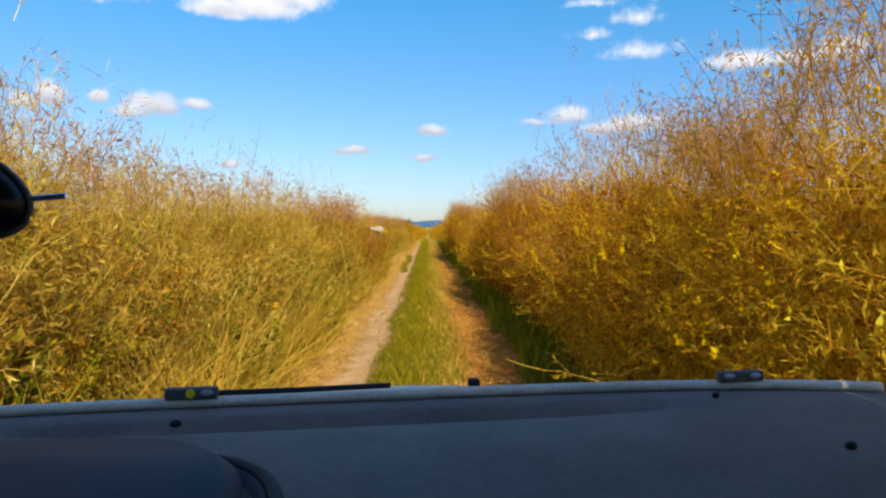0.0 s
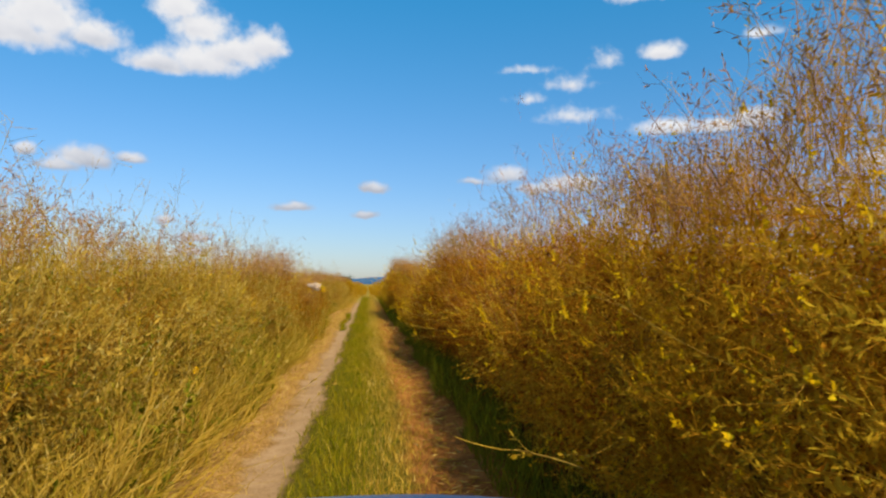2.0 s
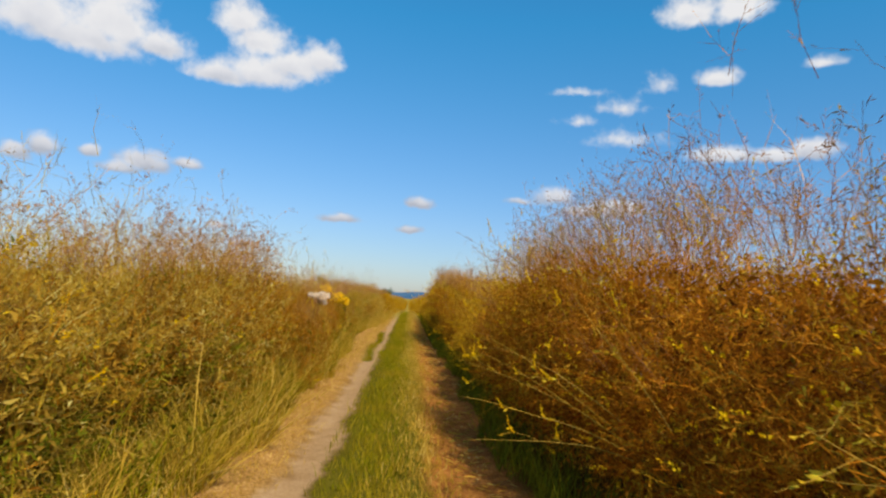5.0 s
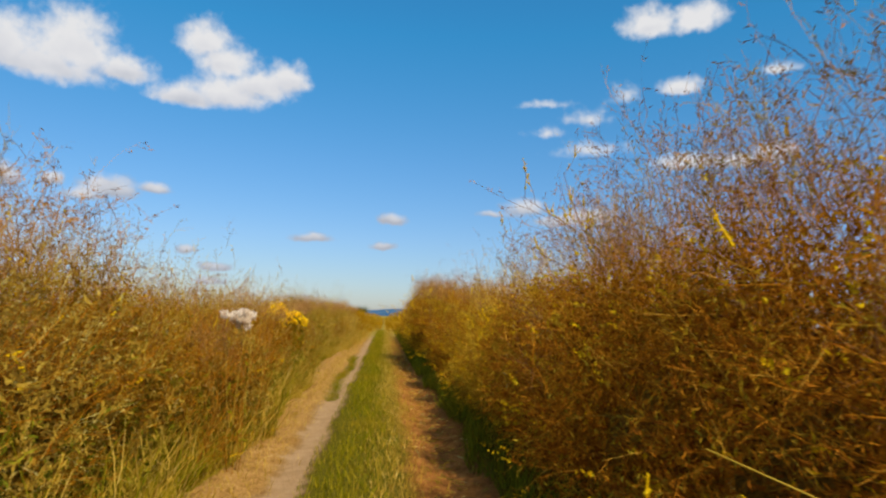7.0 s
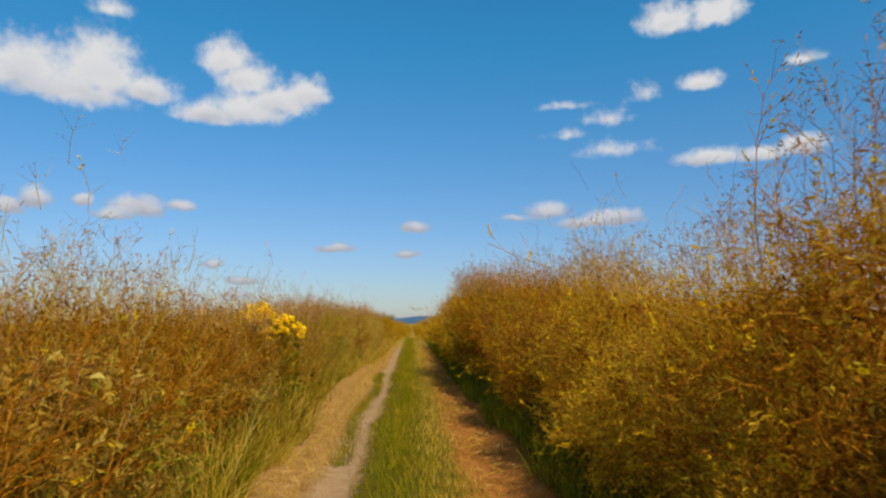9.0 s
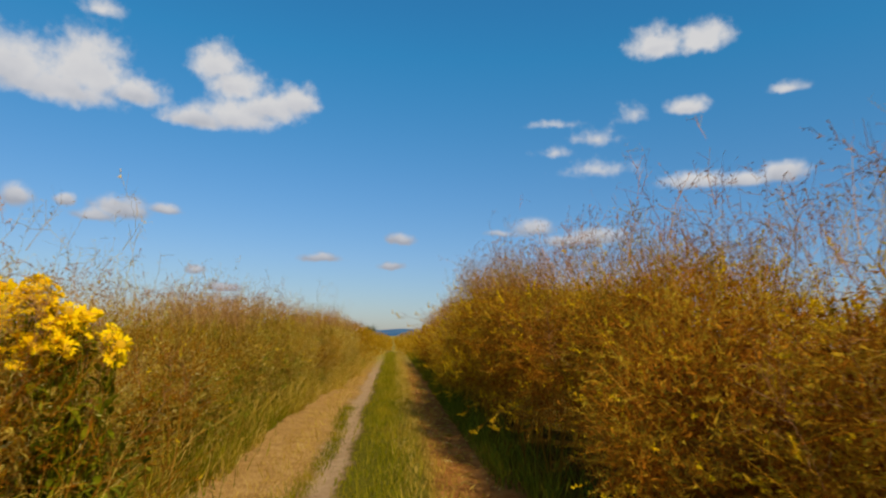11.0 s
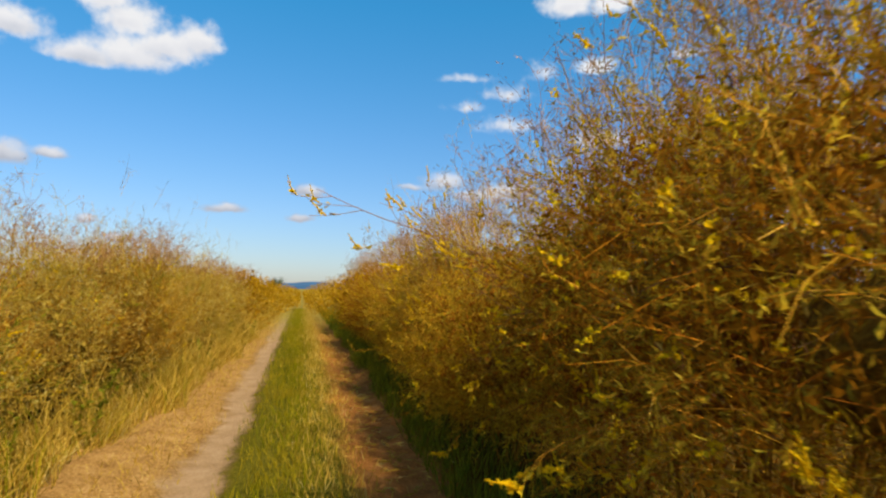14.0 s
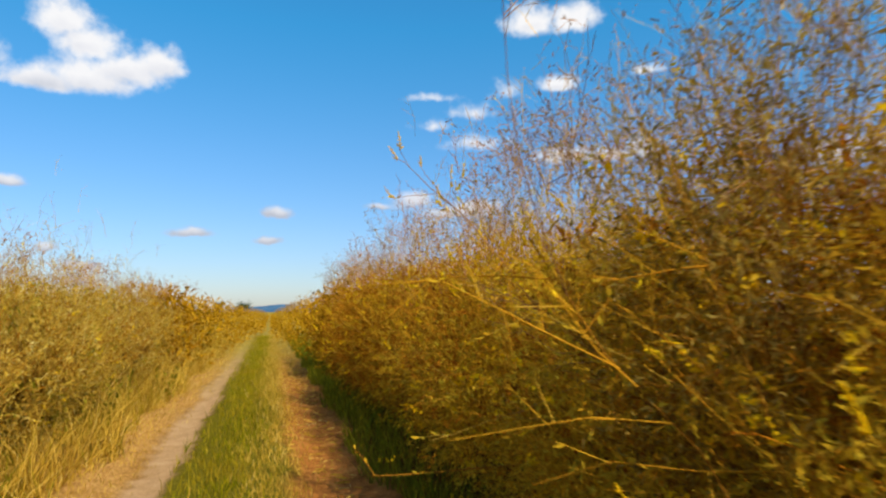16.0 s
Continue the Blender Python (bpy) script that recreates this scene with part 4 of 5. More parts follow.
def wisps(name, label, seed, n, edge, top, side, over, mat, length):
    """Thin forked seed stalks that stand up out of the growth."""
    rs = np.random.RandomState(seed)
    p = fringe_place(rs, n, edge, top, side, over * 0.35)
    root = tagged(new(name), label, "undergrowth", kind="stuff")
    line = grow(rs, p, any_way(rs, n) * 0.45 + np.array([-side * 0.12, -0.05, 1.0]), length * rs.uniform(0.4, 1.3, n) * (1 + 0.5 * np.exp(-((p[:, 1] - 12) / 2.2) ** 2) + 0.4 * np.exp(-((p[:, 1] - 28) / 2.8) ** 2)), 6, 0.24, 0.0)
    a, d, u = along(rs, line, 7, 0.15, 1.0)
    side_line = grow(rs, a, d * 0.7 + any_way(rs, len(a)) * 0.7, length * 0.42 * rs.uniform(0.4, 1.2, len(a)) * (1.2 - 0.6 * u), 3, 0.25, 0.0)
    b, e, _ = along(rs, side_line, 4, 0.2, 1.0)
    l = rs.uniform(0.014, 0.034, len(b))
    v, f = join(ribbons(rs, line, 0.0034, 0.0014), ribbons(rs, side_line, 0.0020, 0.0011))
    w, h = leaflets(rs, b, e * 0.8 + any_way(rs, len(b)) * 0.7, l, l * 0.16 + 0.0012)
    mass(put("seed_top", np_mesh("seed_top", *join((v, triangles(f)), (w, h))), mat, root))
    return root


def top_sprays(name, label, seed, n, edge, top, side, twig_mat, leaf_mat, deep, share=lambda y: y * 0 + 1):
    """Leafy shoots that thin out over the close growth."""
    rs = np.random.RandomState(seed)
    y = np.where(rs.uniform(0, 1, n) < 0.82, rs.uniform(0.8, 46, n), rs.normal(2.8, 1.0, n))
    x = side * (side * edge(y) + deep + rs.exponential(0.6, n))
    keep = rs.uniform(0, 1, n) < share(y)
    x, y = x[keep], y[keep]
    n = len(x)
    lump = 0.5 + 0.5 * np.sin(y * 2.3 + 2 * np.sin(x * 2.1)) * np.sin(y * 0.9 + x)
    p = np.stack([x, y, top(y) * 0.90 + (rs.exponential(0.19, n) - 0.10) * (0.4 + lump)], 1)
    return sprays(name, label, seed + 1, p, np.tile([[-side * 0.25, -0.1, 1.0]], (n, 1)), 0.34, 12, 0.026, 0.14, twig_mat, leaf_mat, 0.8, -0.02, 0.03, 5)


top_sprays("rusty_tops", "thin rusty shoots along the top of the thicket", 61, 4200, HEDGE_EDGE, HEDGE_TOP, 1, TWIG, DRY_LEAF, 0.45, lambda y: 1 - 0.9 * golden_stretch(y))
top_sprays("golden_tops", "thin golden shoots along the top of the thicket", 65, 4200, HEDGE_EDGE, HEDGE_TOP, 1, GOLD_TWIG, LEAF, 0.45, lambda y: 0.9 * golden_stretch(y))
wisps("seed_fringe", "haze of thin grey-brown seed stalks over the thicket", 50, 1700, HEDGE_EDGE, HEDGE_TOP, 1, 0.46, SEED, 0.46)
wisps("podded_fringe", "haze of thin stalks with pale pods over the thicket", 56, 700, HEDGE_EDGE, HEDGE_TOP, 1, 0.40, POD_LEAF, 0.36)


def pod_bush(seed, n, at, size):
    """One tall willowy bush, close-set with pale pods, on a sheaf of thin stems."""
    rs = np.random.RandomState(seed)
    d = any_way(rs, n)
    p = np.array([0, 0, at[2]]) + d * np.array(size) * (rs.uniform(0.15, 1.0, n) ** 0.5)[:, None]
    root = sprays("podded_bush", "", seed, p, unit(d + np.array([0, 0, 0.8])), 0.32, 22, 0.036, 0.20, STEM, POD_LEAF, 0.8, 0.02, 0.05, 5)
    del root["kind"]
    az = rs.uniform(0, 2 * np.pi, 8)
    foot = np.stack([0.05 * np.cos(az), 0.05 * np.sin(az), np.full(8, -0.03)], 1)
    for line in grow(rs, foot, np.stack([0.3 * np.cos(az), 0.3 * np.sin(az), np.ones(8)], 1), np.full(8, at[2] + 0.5 * size[2]), 6, 0.08, 0.03):
        put("stem", np_mesh("stem", *tubes(line[None], 0.007, 0.003, 5)), STEM, root)
    lay(root, at[0], at[1])
    return tagged(root, "tall grey-olive bush hung with pale pods beside the track", "bush")


pod_bush(71, 850, (1.72, 34.7, 1.25), (0.52, 0.62, 0.74))
pod_bush(72, 750, (1.95, 29.5, 1.62), (0.55, 0.9, 0.58))

# ---- the meadow side ----
meadow = Mounds(17, -1, meadow_edge, meadow_top, -1.0, 50, (0.9, 1.5), (0.7, 1.1), (0.7, 1.0), (0.50, 0.60), 0.16)
meadow.m[:, 5] *= 0.92
# the same opaque lumps, added under the meadow sprays to stop light
meadow.core("meadow_heart", "solid brown lumps added inside the dry meadow to block light", CORE_FILLER, 0.52)
p, out = meadow.skin(rs, 24000, 0.20)
rust = np.exp(-((p[:, 1] - 18.5) / 6.5) ** 4)
(rp, ro), (mp, mo) = split(rs, p, out, np.where(p[:, 2] < 0.7, 0.10 + 0.40 * rust, 0.15 + 0.65 * rust))
(lp, lo), (mp, mo) = split(rs, mp, mo, np.where(mp[:, 2] < 0.85, np.where(mp[:, 1] < 8, 0.34, np.where(mp[:, 1] < 32, 0.42, 0.10)), 0.08))
(vp, vo), (mp, mo) = split(rs, mp, mo, 0.65 * np.exp(-((mp[:, 1] - 27.5) / 4.0) ** 4))
pale = np.clip(np.sin(mp[:, 1] * 1.1 + 1.0) * np.sin(mp[:, 2] * 2.5 + mp[:, 1] * 0.6), 0, 1) * 0.7 + 0.45 * np.exp(-((mp[:, 1] - 5.0) / 3.0) ** 2)
(sp, so), (mp, mo) = split(rs, mp, mo, pale)
sprays("golden_meadow", "dense golden meadow growth of clover", 42, mp, mo, 0.30, 16, 0.035, 0.18, MEADOW_TWIG, MEADOW_LEAF, 0.9, 0.0, 0.05)
sprays("rusty_meadow", "dense rusty brown meadow growth of dried clover", 43, rp, ro, 0.30, 16, 0.035, 0.18, TWIG, RUST_LEAF, 0.9, 0.0, 0.01)
sprays("olive_meadow", "dark olive meadow growth of clover", 45, vp, vo, 0.30, 16, 0.035, 0.18, MEADOW_TWIG, OLIVE_LEAF, 0.9, 0.0, 0.04)
sprays("green_meadow", "fresh green weeds low in the meadow", 46, lp, lo, 0.26, 12, 0.05, 0.16, GREEN, GREEN, 0.8, -0.05)
sprays("straw_meadow", "pale dry grass and straw in the meadow", 44, sp, so, 0.34, 10, 0.05, 0.10, STRAW, STRAW, 1.1, -0.04)
inner_growth("meadow_growth", "withered growth inside the dry meadow", 36, meadow.skin(rs, 80000, 0.12, 0.86)[0], 0.065, MEADOW_LEAF)
top_sprays("meadow_tops", "thin golden shoots along the top of the meadow", 63, 3300, MEADOW_EDGE, MEADOW_TOP, -1, MEADOW_TWIG, MEADOW_LEAF, 0.55)
wisps("meadow_fringe", "haze of thin seed stalks over the meadow", 55, 1700, MEADOW_EDGE, MEADOW_TOP, -1, 0.36, SEED, 0.36)


def field_place(rs, n):
    y = rs.uniform(0, 60, n)
    side = np.where(rs.uniform(0, 1, n) < 0.74, -1.0, 1.0)
    x = side * (2.9 + rs.exponential(3.2, n))
    z = 1.62 * rs.uniform(0.25, 1, n) ** 0.6 + 0.12 * np.sin(x * 1.7 + y * 0.9)
    return np.stack([x, y, z], 1)


thicket("field_growth", "golden field of dry clover beyond the track", 33, 52000, field_place, 0.10, FAR_GOLD, 0.5)


def far_place(rs, n):
    y = 46 + 190 * rs.uniform(0, 1, n) ** 1.9
    side = np.where(rs.uniform(0, 1, n) < 0.5, -1.0, 1.0)
    near = np.where(side > 0, HEDGE_EDGE(y) + 0.05, -MEADOW_EDGE(y)) - 0.045 * (y - 46)
    z = np.where(side > 0, HEDGE_TOP(y) * 0.97, MEADOW_TOP(y)) * rs.uniform(0.05, 1, n) ** 0.7
    x = side * (np.maximum(near, 0.15) + rs.exponential(1.2, n) * (1 + (y - 46) / 30))
    z = z * np.clip(np.abs(x) / 1.6, 0.35, 1.0)
    return np.stack([x, y, z], 1)


thicket("distant_growth", "distant golden growth closing in on the track", 34, 34000, far_place, 0.17, FAR_GOLD)

# ---- grass on the crown, in the ruts and on the verges ----


def grass_stuff(name, label, seed, n, place, high, wide, mat, bend=0.6):
    rs = np.random.RandomState(seed)
    p = place(rs, n)
    n = len(p)
    p[:, 2] = [ground_z(a, b) - 0.01 for a, b in p[:, :2]]
    l = rs.gamma(4.0, 0.25, n) * high
    me = np_mesh(name, *blades(rs, p, any_way(rs, n) * 0.42 + np.array([0, 0, 1.0]), l, wide * rs.uniform(0.6, 1.3, n), bend))
    return tagged(put(name, me, mat), label, "grass", kind="stuff")


def along_track(rs, n):
    """More blades along the near end of the track, fewer far away."""
    return 1.5 + 66 * rs.uniform(0, 1, n) ** 1.15


def crown_place(rs, n):
    y = along_track(rs, n)
    x = rs.normal(-0.14, 0.19, n) * (1 + 0.1 * np.sin(y * 2.1)) + 0.05 * np.sin(y * 0.8)
    return np.stack([np.clip(x, -0.55, 0.52), y, y * 0], 1)


grass_stuff("crown_grass", "short green and yellowing grass on the track's crown", 41, 42000, crown_place, 0.085, 0.006, GRASS)


def dry_crown_place(rs, n):
    y = along_track(rs, n)
    x = rs.normal(0.24, 0.16, n) + 0.05 * np.sin(y * 1.1)
    return np.stack([x, y, y * 0], 1)


grass_stuff("dry_crown_grass", "dry yellow grass beside the right rut", 47, 32000, dry_crown_place, 0.07, 0.006, STRAW)


def split_place(rs, n):
    """The thin grassy line inside the left rut further on."""
    y = 20 + 11 * rs.uniform(0, 1, n)
    return np.stack([rs.normal(-0.80, 0.06, n) + 0.05 * np.sin(y), y, y * 0], 1)


grass_stuff("rut_grass", "thin line of green grass along the left rut", 42, 7000, split_place, 0.055, 0.005, GRASS)


def left_verge(rs, n):
    y = along_track(rs, n)
    x = MEADOW_EDGE(y) + 0.02 - rs.exponential(0.28, n)
    return np.stack([x, y, y * 0], 1)


def green_margin(rs, n):
    late = rs.uniform(0, 1, n) < 0.4
    y = np.where(late, rs.normal(26, 2.2, n), rs.normal(15, 3.6, n))
    return np.stack([np.where(late, -1.66, -1.36) - rs.exponential(0.36, n), np.clip(y, 7, 40), y * 0], 1)


def before_the_gold(place):
    """The same places, thinned out where the far meadow has turned golden."""
    def kept(rs, n):
        p = place(rs, n)
        return p[rs.uniform(0, 1, n) < np.clip((35 - p[:, 1]) / 6, 0.15, 1)]
    return kept


grass_stuff("green_margin_grass", "fresh yellow-green grass low on the verge", 49, 18000, green_margin, 0.20, 0.008, GRASS, 0.7)
grass_stuff("left_verge_straw", "matted dry straw on the verge", 43, 21000, left_verge, 0.20, 0.007, STRAW, 1.1)
grass_stuff("left_verge_grass", "greenish verge grass under the meadow growth", 44, 16000, before_the_gold(left_verge), 0.24, 0.007, GRASS, 0.8)


def meadow_face(rs, n):
    y = along_track(rs, n)
    clump = 0.18 * np.sin(y * 3.7) * np.sin(y * 1.3 + 1)
    return np.stack([MEADOW_EDGE(y) - 0.08 + clump - rs.exponential(0.30, n), y, y * 0], 1)


grass_stuff("tall_dry_grass", "tall bent straw standing along the meadow", 58, 13000, meadow_face, 0.50, 0.007, STRAW, 1.3)
grass_stuff("tall_green_grass", "tall yellow-green grass standing along the meadow", 59, 7000, before_the_gold(meadow_face), 0.42, 0.008, GRASS, 1.2)


def margin_place(rs, n):
    y = along_track(rs, n)
    return np.stack([rs.normal(-1.10, 0.15, n), y, y * 0], 1)


grass_stuff("margin_straw", "trodden dry straw beside the left rut", 48, 16000, margin_place, 0.07, 0.0045, STRAW, 1.4)


def right_verge(rs, n):
    y = along_track(rs, n)
    x = np.maximum(HEDGE_EDGE(y), 0.95) + 0.01 + rs.exponential(0.30, n) - 0.05
    return np.stack([x, y, y * 0], 1)


grass_stuff("right_verge_grass", "dark green grass in the shade of the thicket", 45, 26000, right_verge, 0.21, 0.007, GREEN)


def litter_place(rs, n):
    y = along_track(rs, n)
    return np.stack([rs.normal(0.70, 0.16, n), y, y * 0], 1)


def rut_litter(seed, n):
    """Flattened straw on the right rut."""
    rs = np.random.RandomState(seed)
    p = litter_place(rs, n)
    p[:, 2] = [ground_z(a, b) + 0.006 for a, b in p[:, :2]]
    way = any_way(rs, n)
    way[:, 2] = np.abs(way[:, 2]) * 0.12
    l = rs.uniform(0.04, 0.14, n)
    return tagged(put("rut_litter", np_mesh("rut_litter", *leaflets(rs, p, way, l, l * 0.09 + 0.002)), STRAW), "scattered dry stalks in the right rut", "straw", kind="stuff")


rut_litter(46, 5000)

# ---- tussocks, weeds and single flowers of the meadow side ----
tussocks = [grass_tussock(51, STRAW, 120, 0.75, 10), grass_tussock(52, STRAW, 100, 0.95, 14), grass_tussock(53, GRASS, 110, 0.6, 5), grass_tussock(54, STRAW, 130, 0.55, 6)]
for k, t in enumerate(tussocks):
    tagged(t, "green grass tussock on the verge" if k == 2 else "dry straw-coloured grass tussock with drooping blades", "grass tussock", "tussocks on the verge")
weeds = [green_weed(61, 0.8), green_weed(62, 0.65, 5, 11), green_weed(63, 0.95, 3, 15)]
for w in weeds:
    tagged(w, "broad-leaved green weed on the verge", "wild plant", "weeds on the verge")
rng = random.Random(8)
y = 2.0
while y < 46:
    x = meadow_edge(y) - rng.uniform(0.10, 0.50)
    dry = 1.0 if y < 12 else 0.4 if y < 27 else 0.85
    k = rng.choice((0, 1, 3, 0, 1, 2)) if rng.random() < dry else 2
    lay_copy(tussocks[k], x, y, rng.uniform(0.5, 1.05) * (1.0 if y < 15 else 0.8), rng.uniform(0, 360))
    y += rng.uniform(0.26, 0.60)
y = 2.6
while y < 44:
    lay_copy(rng.choice(weeds), meadow_edge(y) - rng.uniform(0.0, 0.5), y, rng.uniform(0.5, 0.85), rng.uniform(0, 360))
    y += rng.uniform(0.6, 1.6)
for x, y, s in ((-1.56, 2.35, 1.0), (-1.75, 2.7, 1.05), (-1.48, 2.05, 0.9), (-1.9, 3.0, 1.05), (-1.5, 4.9, 0.95), (-1.35, 5.2, 0.9), (-1.65, 22.2, 1.1), (-1.8, 22.9, 1.1), (-1.85, 25.6, 0.8), (-2.0, 26.0, 0.9), (-1.9, 26.5, 0.75), (-2.15, 26.9, 0.85), (-1.95, 27.3, 0.8), (-2.1, 25.2, 0.9), (-1.75, 14.2, 0.7), (-1.55, 13.6, 0.7)):
    lay_copy(rng.choice(weeds), x, y, s, rng.uniform(0, 360))
for x, y, s in ((-1.62, 21.7, 0.78), (-2.0, 21.6, 0.8), (-1.5, 22.9, 0.8), (-1.45, 14.75, 0.88), (-1.6, 15.6, 0.9), (-1.25, 15.9, 0.82), (-1.15, 15.1, 0.8), (-1.45, 15.2, 0.86)):
    lay_copy(rusty_bushes[0], x, y, s, rng.uniform(0, 360))
rusty_bushes[0].scale = (1, 1, 1)
lay(rusty_bushes[0], -4.1, -3.4)
for x, y, k, s in ((-1.62, 3.7, 1, 1.25), (-1.85, 4.3, 0, 1.4), (-1.55, 4.7, 1, 1.1), (-1.95, 3.4, 1, 1.35), (-1.5, 5.3, 0, 1.2), (-1.75, 5.7, 1, 1.3), (-1.45, 6.3, 3, 1.3), (-1.65, 6.9, 1, 1.2)):
    lay_copy(tussocks[k], x, y, s, rng.uniform(0, 360), (rng.uniform(-6, 6), 9))
for k, t in enumerate(tussocks + weeds):
    t.scale = (1, 1, 1)
    lay(t, -1.7 - 0.2 * k, 0.4 - 0.35 * k, 1.0, 50 * k)

tagged(lay(golden_flowers(71, 1.56, 0.30, 60, 0.095, 0.30), -2.05, 22.3), "stand of tall orange-yellow daisies among the clover", "flowers")
tagged(lay(golden_flowers(74, 1.42, 0.25, 42, 0.09, 0.30), -1.70, 22.1), "stand of orange-yellow daisies among the clover", "flowers")
tagged(lay(golden_flowers(72, 0.74, 0.16, 7, 0.055, 0.25), -1.85, 17.8), "small group of orange daisies low on the verge", "flowers")
tagged(lay(golden_flowers(73, 0.60, 0.10, 4, 0.06), -1.62, 7.0), "few orange daisies low on the verge", "flowers")
tagged(lay(thistle(75, 1.42, 17), -1.22, 15.25), "thistle with tufts of white down", "thistle")

# ---- loose branches over the track ----
tagged(bare_branch("dry_branch", 81, (0.98, 3.25, 0.58), (-0.50, 0.12, 0.16), 0.62, 0.11, STRAW, 0.006, 3), "bent dry branch reaching over the rut", "branch")
for seed, start, way, length, words in ((82, (1.30, 9.50, 0.70), (-0.85, 0.70, 0.46), 1.15, "straight yellowish stalk leaning over the rut"),
                                        (83, (1.28, 9.58, 0.74), (-0.85, 0.62, 0.58), 1.10, "arched yellowish stalk leaning over the rut"),
                                        (84, (1.30, 9.44, 0.66), (-0.88, 0.66, 0.30), 1.05, "thin yellowish stalk low over the rut"),
                                        (90, (1.26, 9.65, 0.72), (-0.80, 0.80, 0.50), 1.20, "slanting yellowish stalk over the rut"),
                                        (92, (1.32, 9.40, 0.62), (-0.92, 0.58, 0.20), 1.00, "low yellowish stalk over the verge"),
                                        (95, (1.28, 9.52, 0.80), (-0.80, 0.72, 0.62), 1.00, "steep yellowish stalk beside the rut")):
    tagged(bare_branch("clover_branch", seed, start, way, length, 0.05, STRAW, 0.0032, 2, 2, -0.05), words, "branch", "branches over the track")
tagged(bare_branch("flowering_branch", 85, (1.50, 28.6, 1.7), (-0.75, 0.3, 0.55), 1.0, 0.08, SEED, 0.003, 9, 10, 0.03), "grey branch with yellow flower spikes against the sky", "branch", "branches over the track")
tagged(bare_branch("flowering_branch", 86, (1.62, 28.0, 0.78), (-1.0, 0.0, 0.14), 0.95, 0.08, STEM, 0.0035, 12, 20, 0.0), "flowering branch low over the rut", "branch", "branches over the track")
for seed, start, way in ((128, (1.60, 27.7, 0.70), (-1.0, -0.05, 0.22)), (129, (1.62, 28.3, 0.92), (-0.95, -0.10, 0.10)), (130, (1.60, 27.4, 0.95), (-0.85, -0.15, 0.18))):
    tagged(bare_branch("flowering_branch", seed, start, way, 0.85, 0.08, STEM, 0.0035, 10, 20, 0.0), "flowering branch low over the rut", "branch", "branches over the track")
tagged(bare_branch("flowering_branch", 87, (1.42, 31.15, 1.36), (-0.71, 0.45, 0.43), 1.0, 0.05, SEED, 0.003, 13, 14, 0.05), "long grey branch with yellow flower spikes against the sky", "branch", "branches over the track")
tagged(bare_branch("flowering_branch", 88, (1.5, 36.5, 1.5), (-0.65, 0.2, 0.75), 0.95, 0.10, SEED, 0.005, 9, 9, 0.03), "upright branch with yellow flower spikes", "branch", "branches over the track")
for seed, start, way, length, count in ((111, (1.50, 3.3, 0.80), (-0.55, -0.05, 0.55), 0.65, 14), (119, (1.42, 2.95, 0.55), (-0.45, 0.1, 0.60), 0.60, 12), (120, (1.40, 3.9, 0.70), (-0.60, -0.2, 0.50), 0.60, 10), (112, (1.45, 5.5, 1.35), (-0.65, -0.10, 0.35), 0.6, 8),
                                        (114, (1.55, 13.35, 1.75), (-0.50, -0.10, 0.40), 0.75, 9), (115, (1.62, 13.8, 1.85), (-0.50, -0.20, 0.45), 0.7, 8),
                                        (116, (1.62, 14.3, 1.75), (-0.65, 0.05, 0.30), 0.7, 8), (113, (1.52, 26.55, 1.22), (-0.8, -0.20, 0.26), 0.75, 12)):
    tagged(bare_branch("flowering_branch", seed, start, way, length, 0.08, STEM, 0.0045, 6, count, 0.02), "golden branch with bright yellow flower spikes", "branch", "branches over the track")
tagged(bare_branch("dry_branch", 117, (1.45, 16.95, 1.26), (-1.07, 0.80, 0.55), 1.40, 0.04, STRAW, 0.0045, 5, 4, 0.0), "long thin straw-coloured branch slanting out of the thicket", "branch")
tagged(bare_branch("dry_branch", 118, (1.40, 16.4, 1.35), (-0.05, 0.05, 1.0), 1.0, 0.08, SEED, 0.004, 13, 0, 0.02), "tall bare purple-brown stalk over the thicket", "branch")
tagged(bare_branch("flowering_branch", 126, (1.15, 30.22, 1.32), (-1.0, -0.30, 0.46), 1.25, 0.05, SEED, 0.004, 14, 14, 0.02), "forked grey branch with yellow flower spikes reaching over the track", "branch", "branches over the track")
tagged(bare_branch("flowering_branch", 127, (1.20, 32.4, 1.0), (-0.65, -0.2, 0.32), 0.65, 0.08, STEM, 0.0035, 6, 9, 0.0), "low branch with bright yellow flower spikes", "branch", "branches over the track")
dry_stalks = [bare_branch("dry_stalk", 121, (0, 0, 0), (-0.9, 0.2, 0.55), 0.75, 0.08, STRAW, 0.0028, 4), bare_branch("dry_stalk", 122, (0, 0, 0), (-0.8, -0.4, 0.25), 0.6, 0.10, STRAW, 0.0026, 5),
              bare_branch("dry_stalk", 123, (0, 0, 0), (-0.5, 0.5, 0.8), 0.85, 0.06, STRAW, 0.0027, 3)]
low_sprays = [bare_branch("clover_spray", 124, (0, 0, 0), (-0.9, 0.1, -0.05), 0.55, 0.10, STEM, 0.0036, 6, 6, -0.03), bare_branch("clover_spray", 125, (0, 0, 0), (-0.8, -0.3, 0.1), 0.5, 0.12, STEM, 0.0034, 6, 6, -0.05)]
for ob in dry_stalks:
    tagged(ob, "pale dry stalk sticking out of the thicket", "branch", "dry stalks in the thicket")
for ob in low_sprays:
    tagged(ob, "drooping clover spray with yellow flower spikes", "branch", "flowering sprays low on the thicket")
rng = random.Random(12)
